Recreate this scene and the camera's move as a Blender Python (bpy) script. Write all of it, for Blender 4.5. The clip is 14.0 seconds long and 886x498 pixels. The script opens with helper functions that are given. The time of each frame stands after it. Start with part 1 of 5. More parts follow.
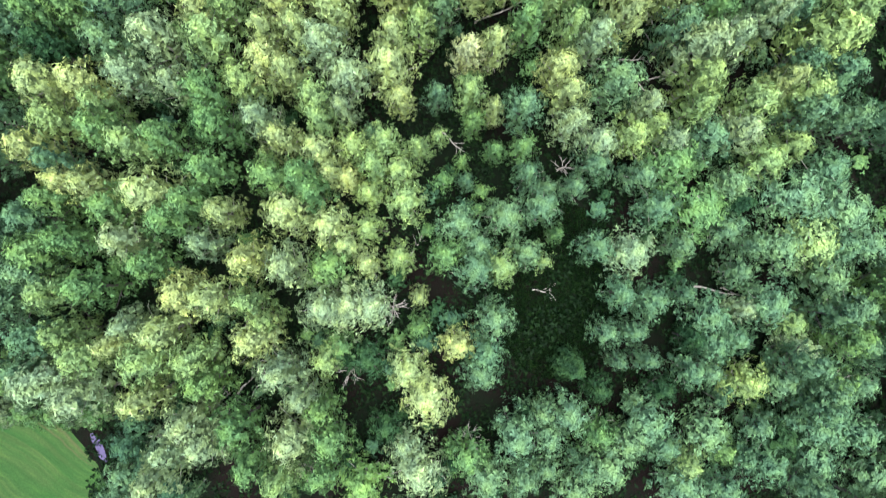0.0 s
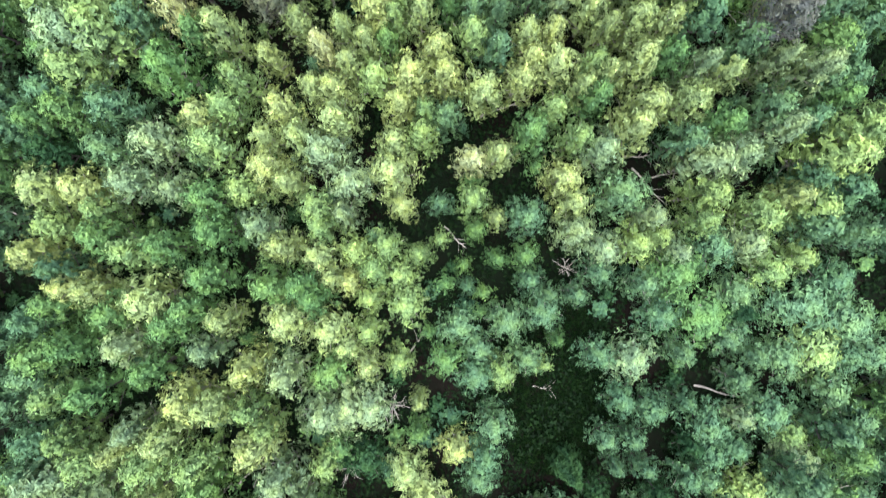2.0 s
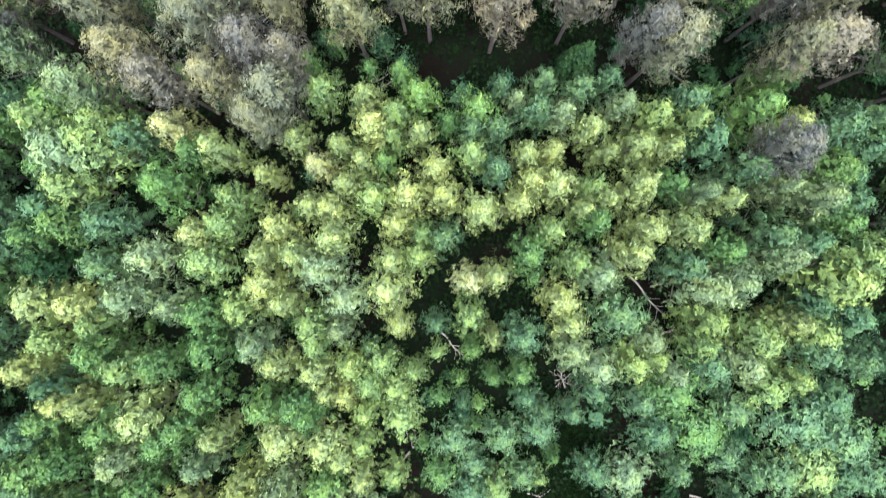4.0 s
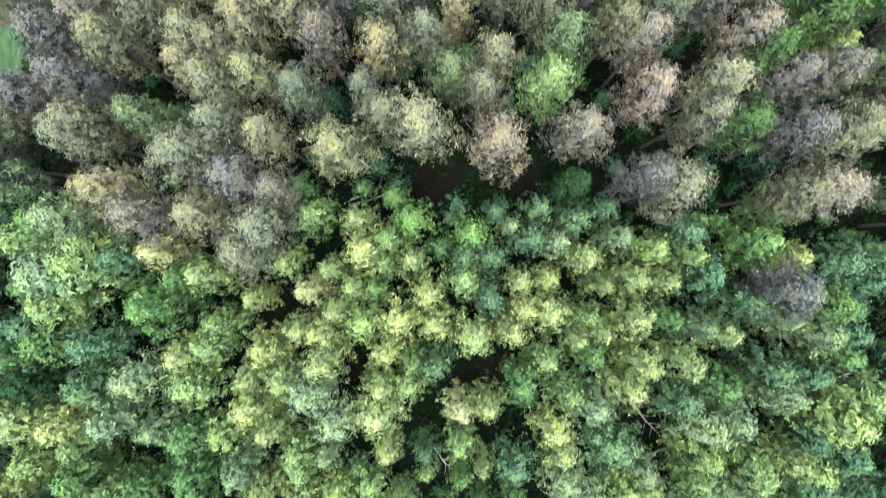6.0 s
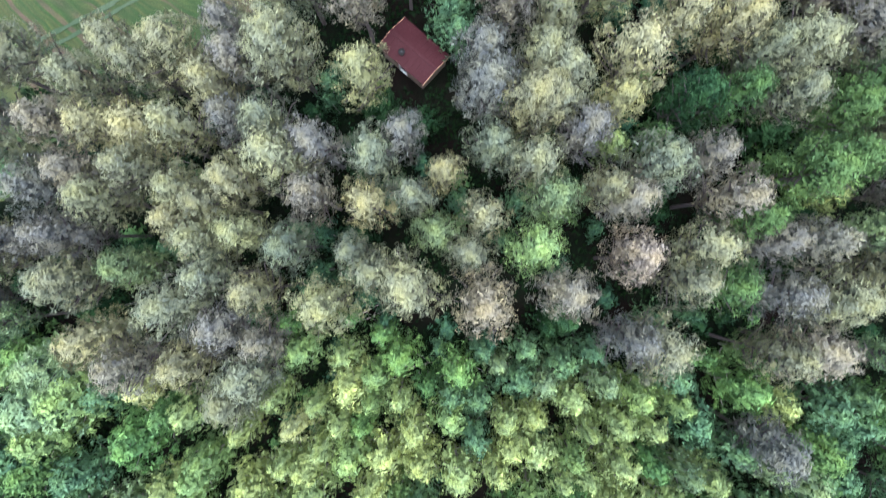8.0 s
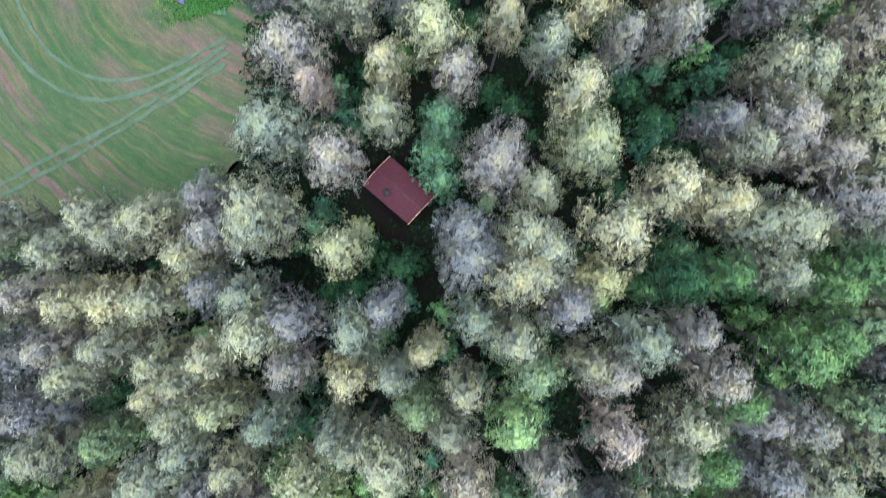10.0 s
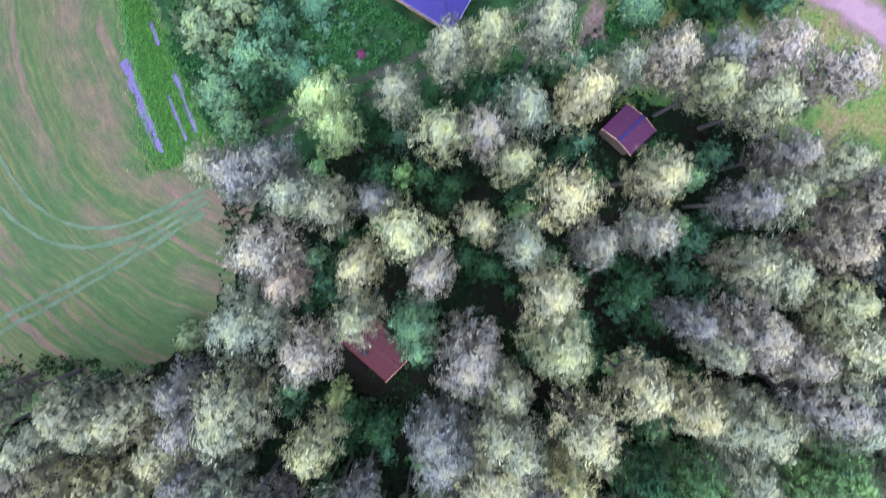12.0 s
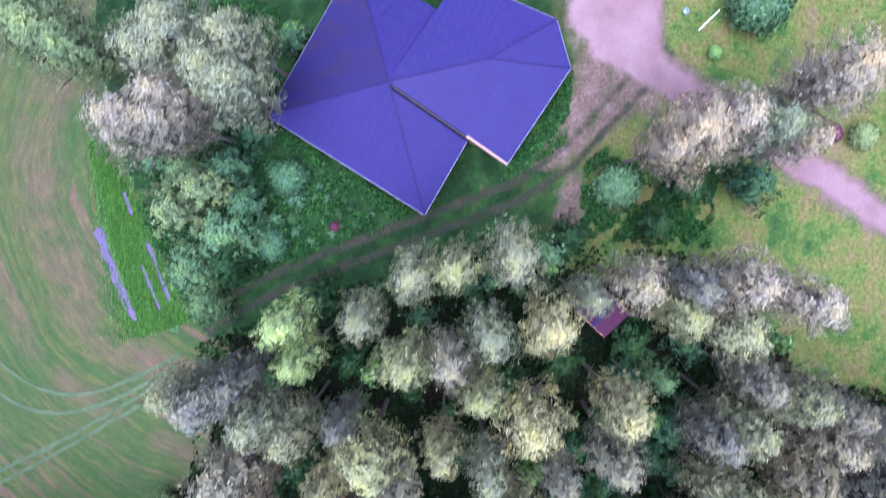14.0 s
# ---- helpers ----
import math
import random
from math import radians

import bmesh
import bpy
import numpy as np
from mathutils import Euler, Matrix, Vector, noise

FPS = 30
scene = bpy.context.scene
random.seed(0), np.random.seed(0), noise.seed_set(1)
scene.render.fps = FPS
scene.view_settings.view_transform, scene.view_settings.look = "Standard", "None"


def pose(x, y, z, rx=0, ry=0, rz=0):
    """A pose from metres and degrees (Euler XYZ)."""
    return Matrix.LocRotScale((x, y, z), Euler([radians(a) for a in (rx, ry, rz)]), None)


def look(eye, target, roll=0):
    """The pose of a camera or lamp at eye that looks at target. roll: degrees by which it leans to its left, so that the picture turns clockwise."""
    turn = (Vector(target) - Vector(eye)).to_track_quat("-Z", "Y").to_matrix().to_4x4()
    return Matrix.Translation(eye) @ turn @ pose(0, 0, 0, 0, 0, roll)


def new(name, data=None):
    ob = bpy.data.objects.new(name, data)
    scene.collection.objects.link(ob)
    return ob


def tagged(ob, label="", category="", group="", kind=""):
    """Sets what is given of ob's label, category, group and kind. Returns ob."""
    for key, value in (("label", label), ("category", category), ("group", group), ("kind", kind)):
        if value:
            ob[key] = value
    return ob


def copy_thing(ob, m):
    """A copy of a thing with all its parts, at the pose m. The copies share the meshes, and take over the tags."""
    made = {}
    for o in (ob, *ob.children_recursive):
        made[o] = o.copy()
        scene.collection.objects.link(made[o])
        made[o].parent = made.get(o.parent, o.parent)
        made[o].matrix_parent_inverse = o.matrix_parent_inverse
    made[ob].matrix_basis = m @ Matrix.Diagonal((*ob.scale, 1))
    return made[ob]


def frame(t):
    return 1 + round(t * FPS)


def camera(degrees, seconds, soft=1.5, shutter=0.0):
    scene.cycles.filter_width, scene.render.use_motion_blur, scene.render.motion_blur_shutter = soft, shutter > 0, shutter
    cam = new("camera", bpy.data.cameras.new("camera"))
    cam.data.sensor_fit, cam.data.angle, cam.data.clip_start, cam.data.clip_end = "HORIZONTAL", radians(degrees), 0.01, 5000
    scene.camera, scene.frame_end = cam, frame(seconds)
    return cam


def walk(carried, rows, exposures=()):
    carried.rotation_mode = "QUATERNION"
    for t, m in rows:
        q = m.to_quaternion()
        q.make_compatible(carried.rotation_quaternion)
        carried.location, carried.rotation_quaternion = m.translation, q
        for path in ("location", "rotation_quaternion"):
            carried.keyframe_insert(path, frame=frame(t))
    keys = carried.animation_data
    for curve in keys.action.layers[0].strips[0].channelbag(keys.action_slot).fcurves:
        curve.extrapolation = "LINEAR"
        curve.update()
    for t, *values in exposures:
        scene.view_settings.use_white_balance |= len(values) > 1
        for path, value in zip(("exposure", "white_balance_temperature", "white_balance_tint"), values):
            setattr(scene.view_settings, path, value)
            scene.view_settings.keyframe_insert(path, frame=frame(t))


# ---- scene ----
cam = camera(66.0, 14.0, soft=1.1, shutter=0.8)

# seconds, metres along x, y, z, then tilt, lean and heading in degrees
PATH = [
    (0.0, 0.002, -0.024, 54.941, 1.128, -0.802, -0.003),
    (0.5, 0.134, 2.416, 54.994, 0.619, -0.631, 0.150),
    (1.0, 0.251, 4.854, 55.034, 0.132, -0.443, 0.338),
    (1.5, 0.359, 7.279, 55.034, -0.283, -0.279, 0.604),
    (2.0, 0.450, 9.676, 55.019, -0.624, -0.134, 0.870),
    (2.5, 0.533, 12.026, 55.033, -0.822, -0.021, 1.102),
    (3.0, 0.617, 14.286, 55.023, -0.886, 0.086, 1.315),
    (3.5, 0.710, 16.451, 54.908, -0.832, 0.158, 1.514),
    (4.0, 0.808, 18.552, 54.718, -0.692, 0.204, 1.711),
    (4.5, 0.908, 20.625, 54.489, -0.499, 0.233, 1.912),
    (5.0, 1.004, 22.704, 54.252, -0.287, 0.253, 2.129),
    (5.5, 1.093, 24.821, 54.041, -0.089, 0.275, 2.371),
    (6.0, 1.171, 27.012, 53.889, 0.061, 0.306, 2.645),
    (6.5, 1.291, 29.295, 53.794, 0.188, 0.366, 2.931),
    (7.0, 1.441, 31.660, 53.761, 0.279, 0.454, 3.179),
    (7.5, 1.596, 34.112, 53.752, 0.316, 0.545, 3.435),
    (8.0, 1.720, 36.690, 53.740, 0.238, 0.589, 3.605),
    (8.5, 1.834, 39.419, 53.734, 0.035, 0.627, 3.717),
    (9.0, 1.947, 42.287, 53.730, -0.265, 0.661, 3.788),
    (9.5, 2.070, 45.278, 53.724, -0.629, 0.691, 3.830),
    (10.0, 2.211, 48.378, 53.712, -1.029, 0.721, 3.859),
    (10.5, 2.382, 51.574, 53.691, -1.434, 0.752, 3.889),
    (11.0, 2.591, 54.851, 53.656, -1.813, 0.785, 3.935),
    (11.5, 2.808, 58.189, 53.556, -2.112, 0.820, 4.133),
    (12.0, 3.042, 61.614, 53.363, -2.414, 0.882, 4.302),
    (12.5, 3.326, 65.146, 53.083, -2.704, 0.996, 4.478),
    (13.0, 3.662, 68.757, 52.830, -2.994, 1.125, 4.544),
    (13.5, 4.030, 72.413, 52.554, -3.288, 1.283, 4.605),
    (14.0, 4.427, 76.120, 52.242, -3.563, 1.454, 4.684),
]
EXPOSURES = [(0.0, 1.28, 5580, 9), (3.0, 1.36, 5580, 11), (6.0, 1.35, 5480, 13), (8.0, 1.36, 5200, 15), (11.0, 1.45, 4880, 20), (14.0, 1.54, 4980, 25)]
walk(cam, [(t, pose(x, y, z, rx, ry, rz)) for t, x, y, z, rx, ry, rz in PATH], EXPOSURES)

# ---- sky and sun: a bright hazy day ----
SUN_UP, SUN_ROUND = 84.0, 172.0     # height over the horizon; compass turn from +y towards +x
world = bpy.data.worlds.new("sky")
scene.world = world
world.use_nodes = True
wn = world.node_tree
sky = wn.nodes.new("ShaderNodeTexSky")
sky.sky_type, sky.sun_disc = "NISHITA", False
sky.sun_elevation, sky.sun_rotation = radians(SUN_UP), radians(SUN_ROUND)
sky.dust_density, sky.air_density = 1.0, 1.0
wn.links.new(sky.outputs[0], wn.nodes["Background"].inputs[0])
wn.nodes["Background"].inputs[1].default_value = 0.075
sun_data = bpy.data.lights.new("sun", "SUN")
sun_data.energy, sun_data.angle, sun_data.color = 7.2, radians(58), (1.0, 0.94, 0.80)
sun = new("sun", sun_data)
_a = radians(SUN_ROUND)
sun.matrix_world = look((60 * math.sin(_a), 60 * math.cos(_a), 60 * math.tan(radians(SUN_UP))), (0, 0, 0))


# ---- materials ----
def material(name):
    m = bpy.data.materials.new(name)
    m.use_nodes = True
    nt = m.node_tree
    return m, nt, nt.nodes["Principled BSDF"], nt.nodes["Material Output"]


def mix_rgb(nt, fac, a, b, mode="MIX"):
    n = nt.nodes.new("ShaderNodeMix")
    n.data_type, n.blend_type = "RGBA", mode
    for sock, v in ((n.inputs[0], fac), (n.inputs[6], a), (n.inputs[7], b)):
        if isinstance(v, bpy.types.NodeSocket):
            nt.links.new(v, sock)
        elif isinstance(v, (int, float)):
            sock.default_value = v
        else:
            sock.default_value = (*v, 1)
    return n.outputs[2]


def ramp(nt, fac, stops):
    n = nt.nodes.new("ShaderNodeValToRGB")
    el = n.color_ramp.elements
    while len(el) < len(stops):
        el.new(0.5)
    for e, (p, c) in zip(el, stops):
        e.position, e.color = p, (*c, 1) if len(c) == 3 else c
    nt.links.new(fac, n.inputs[0])
    return n.outputs[0]


def noise_at(nt, scale, detail=4.0, rough=0.6, vec=None, seed=0.0):
    co = nt.nodes.new("ShaderNodeTexCoord") if vec is None else None
    n = nt.nodes.new("ShaderNodeTexNoise")
    n.noise_dimensions = "4D"
    n.inputs["W"].default_value = seed
    n.inputs["Scale"].default_value, n.inputs["Detail"].default_value, n.inputs["Roughness"].default_value = scale, detail, rough
    nt.links.new(vec if vec is not None else co.outputs["Object"], n.inputs["Vector"])
    return n.outputs["Fac"]


def bump(nt, bsdf, height, strength=0.4, dist=0.05):
    b = nt.nodes.new("ShaderNodeBump")
    b.inputs["Strength"].default_value, b.inputs["Distance"].default_value = strength, dist
    nt.links.new(height, b.inputs["Height"])
    nt.links.new(b.outputs[0], bsdf.inputs["Normal"])


def leaf_material(name, base, tip, shade, glow=0.22, mottle=0.0):
    """Leaves: each leaf its own tint between shade and tip, each tree its own cast."""
    m, nt, bsdf, out = material(name)
    geo, info = nt.nodes.new("ShaderNodeNewGeometry"), nt.nodes.new("ShaderNodeObjectInfo")
    col = ramp(nt, geo.outputs["Random Per Island"], [(0.0, shade), (0.45, base), (1.0, tip)])
    cast = ramp(nt, info.outputs["Random"], [(0.0, (0.85, 0.90, 0.90)), (0.5, (1, 1, 1)), (1.0, (1.12, 1.06, 0.95))])
    col = mix_rgb(nt, 1.0, col, cast, "MULTIPLY")
    patch = noise_at(nt, 2.2, 2.0)
    patch = ramp(nt, patch, [(0.36, (0, 0, 0)), (0.64, (1, 1, 1))])
    col = mix_rgb(nt, patch, mix_rgb(nt, 1.0, col, (0.86 - 0.12 * mottle, 0.9 - 0.16 * mottle, 0.95 - 0.02 * mottle), "MULTIPLY"), mix_rgb(nt, 1.0, col, (1.15 + 0.08 * mottle, 1.1 + 0.09 * mottle, 0.95 - 0.04 * mottle), "MULTIPLY"))
    nt.links.new(col, bsdf.inputs["Base Color"])
    bsdf.inputs["Roughness"].default_value = 0.6
    bsdf.inputs["Specular IOR Level"].default_value = 0.04
    tr = nt.nodes.new("ShaderNodeBsdfTranslucent")
    nt.links.new(col, tr.inputs[0])
    mx = nt.nodes.new("ShaderNodeMixShader")
    mx.inputs[0].default_value = glow
    nt.links.new(bsdf.outputs[0], mx.inputs[1])
    nt.links.new(tr.outputs[0], mx.inputs[2])
    nt.links.new(mx.outputs[0], out.inputs[0])
    return m


def plain(name, low, high, scale=6.0, rough=0.7, metal=0.0, relief=0.3, dist=0.02, fine=40.0):
    """A surface whose colour wanders between two shades at two scales, with fine relief."""
    m, nt, bsdf, out = material(name)
    big, small = noise_at(nt, scale, 5.0), noise_at(nt, fine, 3.0, 0.7)
    col = mix_rgb(nt, big, low, high)
    col = mix_rgb(nt, 0.35, col, mix_rgb(nt, small, low, high))
    nt.links.new(col, bsdf.inputs["Base Color"])
    bsdf.inputs["Roughness"].default_value, bsdf.inputs["Metallic"].default_value = rough, metal
    bump(nt, bsdf, small, relief, dist)
    return m


def leaf(name, base, dull=0.0):
    """Tip and shade follow from the base tint; dull leaves have violet-grey undersides among yellower tips."""
    tip = tuple(min(0.85, 1.28 * v + 0.010) for v in base)
    shade = tuple(0.70 * v for v in base)
    tip = (tip[0] * (1 + 0.05 * dull), tip[1] * (1 + 0.05 * dull), tip[2] * (1 - 0.05 * dull))
    shade = (shade[0] * (1 - 0.06 * dull), shade[1] * (1 - 0.10 * dull), shade[2] * (1 + 0.06 * dull))
    if dull:
        tip, shade = (tuple(0.35 * u + 0.65 * v for u, v in zip(w, base)) for w in (tip, shade))
    return leaf_material("leaf_" + name, base, tip, shade, mottle=0.35)


LEAF = {
    "green": leaf("green", (0.118, 0.212, 0.076)),
    "lime": leaf("lime", (0.205, 0.298, 0.112)),
    "yellow": leaf("yellow", (0.290, 0.360, 0.145)),
    "gold": leaf("gold", (0.43, 0.47, 0.23)),
    "bright": leaf("bright", (0.1414, 0.2544, 0.08482)),
    "cool": leaf("cool", (0.104, 0.186, 0.096)),
    "teal": leaf("teal", (0.05016, 0.1064, 0.05928)),
    "pale": leaf("pale", (0.205, 0.285, 0.150)),
    "grey": leaf("grey", (0.205, 0.216, 0.140), 1.0),
    "silver": leaf("silver", (0.185, 0.206, 0.140), 1.0),
    "cream": leaf("cream", (0.262, 0.274, 0.146), 1.0),
    "dusk": leaf("dusk", (0.172, 0.172, 0.152), 1.0),
    "blush": leaf("blush", (0.226, 0.212, 0.162), 1.0),
    "rose": leaf("rose", (0.262, 0.230, 0.186), 1.0),
    "wheat": leaf("wheat", (0.262, 0.264, 0.158), 1.0),
    "moss": leaf("moss", (0.092, 0.160, 0.058)),
    "sage": leaf("sage", (0.138, 0.186, 0.092)),
    "mint": leaf("mint", (0.076, 0.138, 0.070)),
    "dark": leaf("dark", (0.02736, 0.0646, 0.0266)),
}
BARK_PALE = plain("birch_bark", (0.22, 0.19, 0.17), (0.52, 0.48, 0.44), 3.0, 0.8)
BARK_GREY = plain("aspen_bark", (0.06, 0.045, 0.048), (0.14, 0.11, 0.112), 3.0, 0.85)
DEADWOOD = plain("weathered_wood", (0.1716, 0.1404, 0.1248), (0.351, 0.312, 0.2886), 5.0, 0.85)


def ground_material():
    m, nt, bsdf, out = material("forest_floor")
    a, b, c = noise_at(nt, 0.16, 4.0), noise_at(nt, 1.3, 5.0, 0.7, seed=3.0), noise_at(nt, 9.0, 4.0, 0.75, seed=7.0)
    # litter and moss near black: the canopy's shade is put into their colours
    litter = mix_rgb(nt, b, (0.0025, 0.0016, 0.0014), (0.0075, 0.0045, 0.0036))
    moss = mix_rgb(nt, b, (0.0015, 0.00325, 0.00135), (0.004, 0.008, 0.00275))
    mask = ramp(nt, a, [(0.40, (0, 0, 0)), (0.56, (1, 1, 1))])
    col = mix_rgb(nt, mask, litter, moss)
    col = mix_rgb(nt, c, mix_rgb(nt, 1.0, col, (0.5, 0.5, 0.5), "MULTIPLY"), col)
    nt.links.new(col, bsdf.inputs["Base Color"])
    bsdf.inputs["Roughness"].default_value, bsdf.inputs["Specular IOR Level"].default_value = 0.95, 0.08
    bump(nt, bsdf, c, 0.8, 0.15)
    return m


def meadow_material(name, centre, green, dry, earth, bands=0.55):
    """Mown grass: swaths run in arcs round a turning point, with dry and bare strips."""
    m, nt, bsdf, out = material(name)
    co = nt.nodes.new("ShaderNodeTexCoord")
    sub = nt.nodes.new("ShaderNodeVectorMath")
    sub.operation = "SUBTRACT"
    sub.inputs[1].default_value = (*centre, 0)
    nt.links.new(co.outputs["Object"], sub.inputs[0])
    ln = nt.nodes.new("ShaderNodeVectorMath")
    ln.operation = "LENGTH"
    nt.links.new(sub.outputs[0], ln.inputs[0])
    wob = noise_at(nt, 0.12, 3.0, seed=2.0)
    add = nt.nodes.new("ShaderNodeMath")
    add.operation = "MULTIPLY_ADD"
    add.inputs[1].default_value = 2.5
    nt.links.new(wob, add.inputs[0])
    nt.links.new(ln.outputs["Value"], add.inputs[2])
    sep = nt.nodes.new("ShaderNodeSeparateXYZ")
    nt.links.new(sub.outputs[0], sep.inputs[0])
    turn = nt.nodes.new("ShaderNodeMath")
    turn.operation = "ARCTAN2"
    nt.links.new(sep.outputs[0], turn.inputs[0])
    nt.links.new(sep.outputs[1], turn.inputs[1])
    comb = nt.nodes.new("ShaderNodeCombineXYZ")
    nt.links.new(add.outputs[0], comb.inputs[0])
    nt.links.new(turn.outputs[0], comb.inputs[1])
    wide = noise_at(nt, 0.42, 3.0, 0.6, comb.outputs[0], 1.0)
    stretch = nt.nodes.new("ShaderNodeVectorMath")
    stretch.operation = "MULTIPLY"
    stretch.inputs[1].default_value = (1.0, 5.0, 1.0)
    nt.links.new(comb.outputs[0], stretch.inputs[0])
    thin = noise_at(nt, 2.6, 3.0, 0.75, stretch.outputs[0], 5.0)
    fine = noise_at(nt, 8.0, 5.0, 0.8, seed=9.0)
    big = noise_at(nt, 0.13, 3.0, seed=4.0)
    half = tuple(0.5 * g + 0.5 * d for g, d in zip(green, dry))
    col = ramp(nt, wide, [(0.34, green), (0.44, half), (0.48, dry), (0.52, green), (0.57, half), (0.60, earth), (0.66, dry), (0.72, green)])
    col = mix_rgb(nt, ramp(nt, big, [(0.48, (0, 0, 0)), (0.66, (0.8, 0.8, 0.8))]), col, green)
    swath = nt.nodes.new("ShaderNodeMath")
    swath.operation = "MULTIPLY"
    swath.inputs[1].default_value = 1 / 40.0
    nt.links.new(add.outputs[0], swath.inputs[0])
    bare = ramp(nt, swath.outputs[0], [(0.42, (0, 0, 0)), (0.47, (0.75, 0.75, 0.75)), (0.52, (0.55, 0.55, 0.55)), (0.56, (0, 0, 0)), (0.585, (0.1, 0.1, 0.1)), (0.61, (0.7, 0.7, 0.7)), (0.65, (0.1, 0.1, 0.1))])
    torn = ramp(nt, noise_at(nt, 0.22, 4.0, 0.65, seed=14.0), [(0.38, (0, 0, 0)), (0.56, (1, 1, 1))])
    col = mix_rgb(nt, mix_rgb(nt, 1.0, bare, torn, "MULTIPLY"), col, earth)
    rows_tint = ramp(nt, thin, [(0.34, (0.80, 0.84, 0.82)), (0.50, (1.0, 1.0, 1.0)), (0.70, (1.25 + 0.25 * bands, 1.2 + 0.15 * bands, 1.1))])
    col = mix_rgb(nt, 1.0, col, rows_tint, "MULTIPLY")
    col = mix_rgb(nt, 1.0, col, ramp(nt, fine, [(0.30, (0.66, 0.68, 0.68)), (0.5, (0.97, 0.97, 0.97)), (0.72, (1.35, 1.3, 1.25))]), "MULTIPLY")
    nt.links.new(col, bsdf.inputs["Base Color"])
    bsdf.inputs["Roughness"].default_value, bsdf.inputs["Specular IOR Level"].default_value = 0.9, 0.1
    bump(nt, bsdf, fine, 0.6, 0.08)
    return m


def sheet_material(name, stops, scale, fine, rough=0.9, relief=0.6, dist=0.05):
    m, nt, bsdf, out = material(name)
    a, b = noise_at(nt, scale, 4.0), noise_at(nt, fine, 4.0, 0.75, seed=5.0)
    col = ramp(nt, a, stops)
    col = mix_rgb(nt, b, mix_rgb(nt, 1.0, col, (0.6, 0.6, 0.6), "MULTIPLY"), mix_rgb(nt, 1.0, col, (1.3, 1.3, 1.3), "MULTIPLY"))
    nt.links.new(col, bsdf.inputs["Base Color"])
    bsdf.inputs["Roughness"].default_value, bsdf.inputs["Specular IOR Level"].default_value = rough, 0.12
    bump(nt, bsdf, b, relief, dist)
    return m


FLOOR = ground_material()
FIELD = meadow_material("mown_field", (-10.0, 77.5), (0.0205, 0.0400, 0.0135), (0.039, 0.046, 0.0175), (0.060, 0.042, 0.032))
FIELD_SOUTH = meadow_material("green_field", (-60.0, -60.0), (0.01716, 0.04836, 0.01092), (0.02808, 0.05304, 0.01404), (0.0468, 0.05148, 0.02028), 0.4)


def tinted(nt, stops, scale, fine, seed, grain=1.0):
    """A colour that wanders along a ramp, with a finer grain over it."""
    a, b = noise_at(nt, scale, 4.0, seed=seed), noise_at(nt, fine, 4.0, 0.75, seed=seed + 5.0)
    return mix_rgb(nt, 1.0, ramp(nt, a, stops), ramp(nt, b, [(0.28, (1 - 0.55 * grain,) * 3), (0.5, (0.97, 0.97, 0.97)), (0.72, (1 + 0.6 * grain,) * 3)]), "MULTIPLY")


def yard_material():
    """Grass that wears through to earth, gravel and wheel ruts, with ragged borders."""
    m, nt, bsdf, out = material("yard_ground")
    rough_c = tinted(nt, [(0.30, (0.013, 0.034, 0.009)), (0.42, (0.028, 0.054, 0.012)), (0.50, (0.050, 0.066, 0.016)), (0.60, (0.066, 0.062, 0.022)), (0.70, (0.078, 0.060, 0.036))], 0.45, 3.5, 1.0)
    lush_c = tinted(nt, [(0.30, (0.0018, 0.008, 0.0025)), (0.48, (0.0045, 0.017, 0.0042)), (0.62, (0.010, 0.028, 0.007)), (0.76, (0.028, 0.028, 0.014))], 0.6, 3.0, 2.0)
    dry_at = nt.nodes.new("ShaderNodeAttribute")
    dry_at.attribute_name = "dry"
    grass_c = mix_rgb(nt, dry_at.outputs["Fac"], lush_c, rough_c)
    layers = (("earth", tinted(nt, [(0.30, (0.02592, 0.03456, 0.01584)), (0.48, (0.0612, 0.04176, 0.03744)), (0.75, (0.0936, 0.0684, 0.0684))], 0.7, 4.0, 3.0)),
              ("rut", tinted(nt, [(0.30, (0.007056, 0.01512, 0.00756)), (0.55, (0.01613, 0.01714, 0.0121)), (0.80, (0.02772, 0.02318, 0.02016))], 0.8, 5.0, 4.0)),
              ("gravel", tinted(nt, [(0.30, (0.0770, 0.0440, 0.0500)), (0.50, (0.1080, 0.0690, 0.0830)), (0.72, (0.146, 0.1020, 0.1220))], 0.16, 9.0, 6.0, 0.3)))
    col = grass_c
    wob = noise_at(nt, 0.9, 3.0, 0.6, seed=12.0)
    for name, c in layers:
        at = nt.nodes.new("ShaderNodeAttribute")
        at.attribute_name = name
        shift = nt.nodes.new("ShaderNodeMath")
        shift.operation = "MULTIPLY_ADD"
        shift.inputs[1].default_value = 0.7
        nt.links.new(wob, shift.inputs[0])
        nt.links.new(at.outputs["Fac"], shift.inputs[2])
        col = mix_rgb(nt, ramp(nt, shift.outputs[0], [(0.62, (0, 0, 0)), (0.94, (1, 1, 1))]), col, c)
    nt.links.new(col, bsdf.inputs["Base Color"])
    bsdf.inputs["Roughness"].default_value, bsdf.inputs["Specular IOR Level"].default_value = 0.9, 0.12
    bump(nt, bsdf, noise_at(nt, 5.0, 4.0, 0.75, seed=5.0), 0.6, 0.05)
    return m


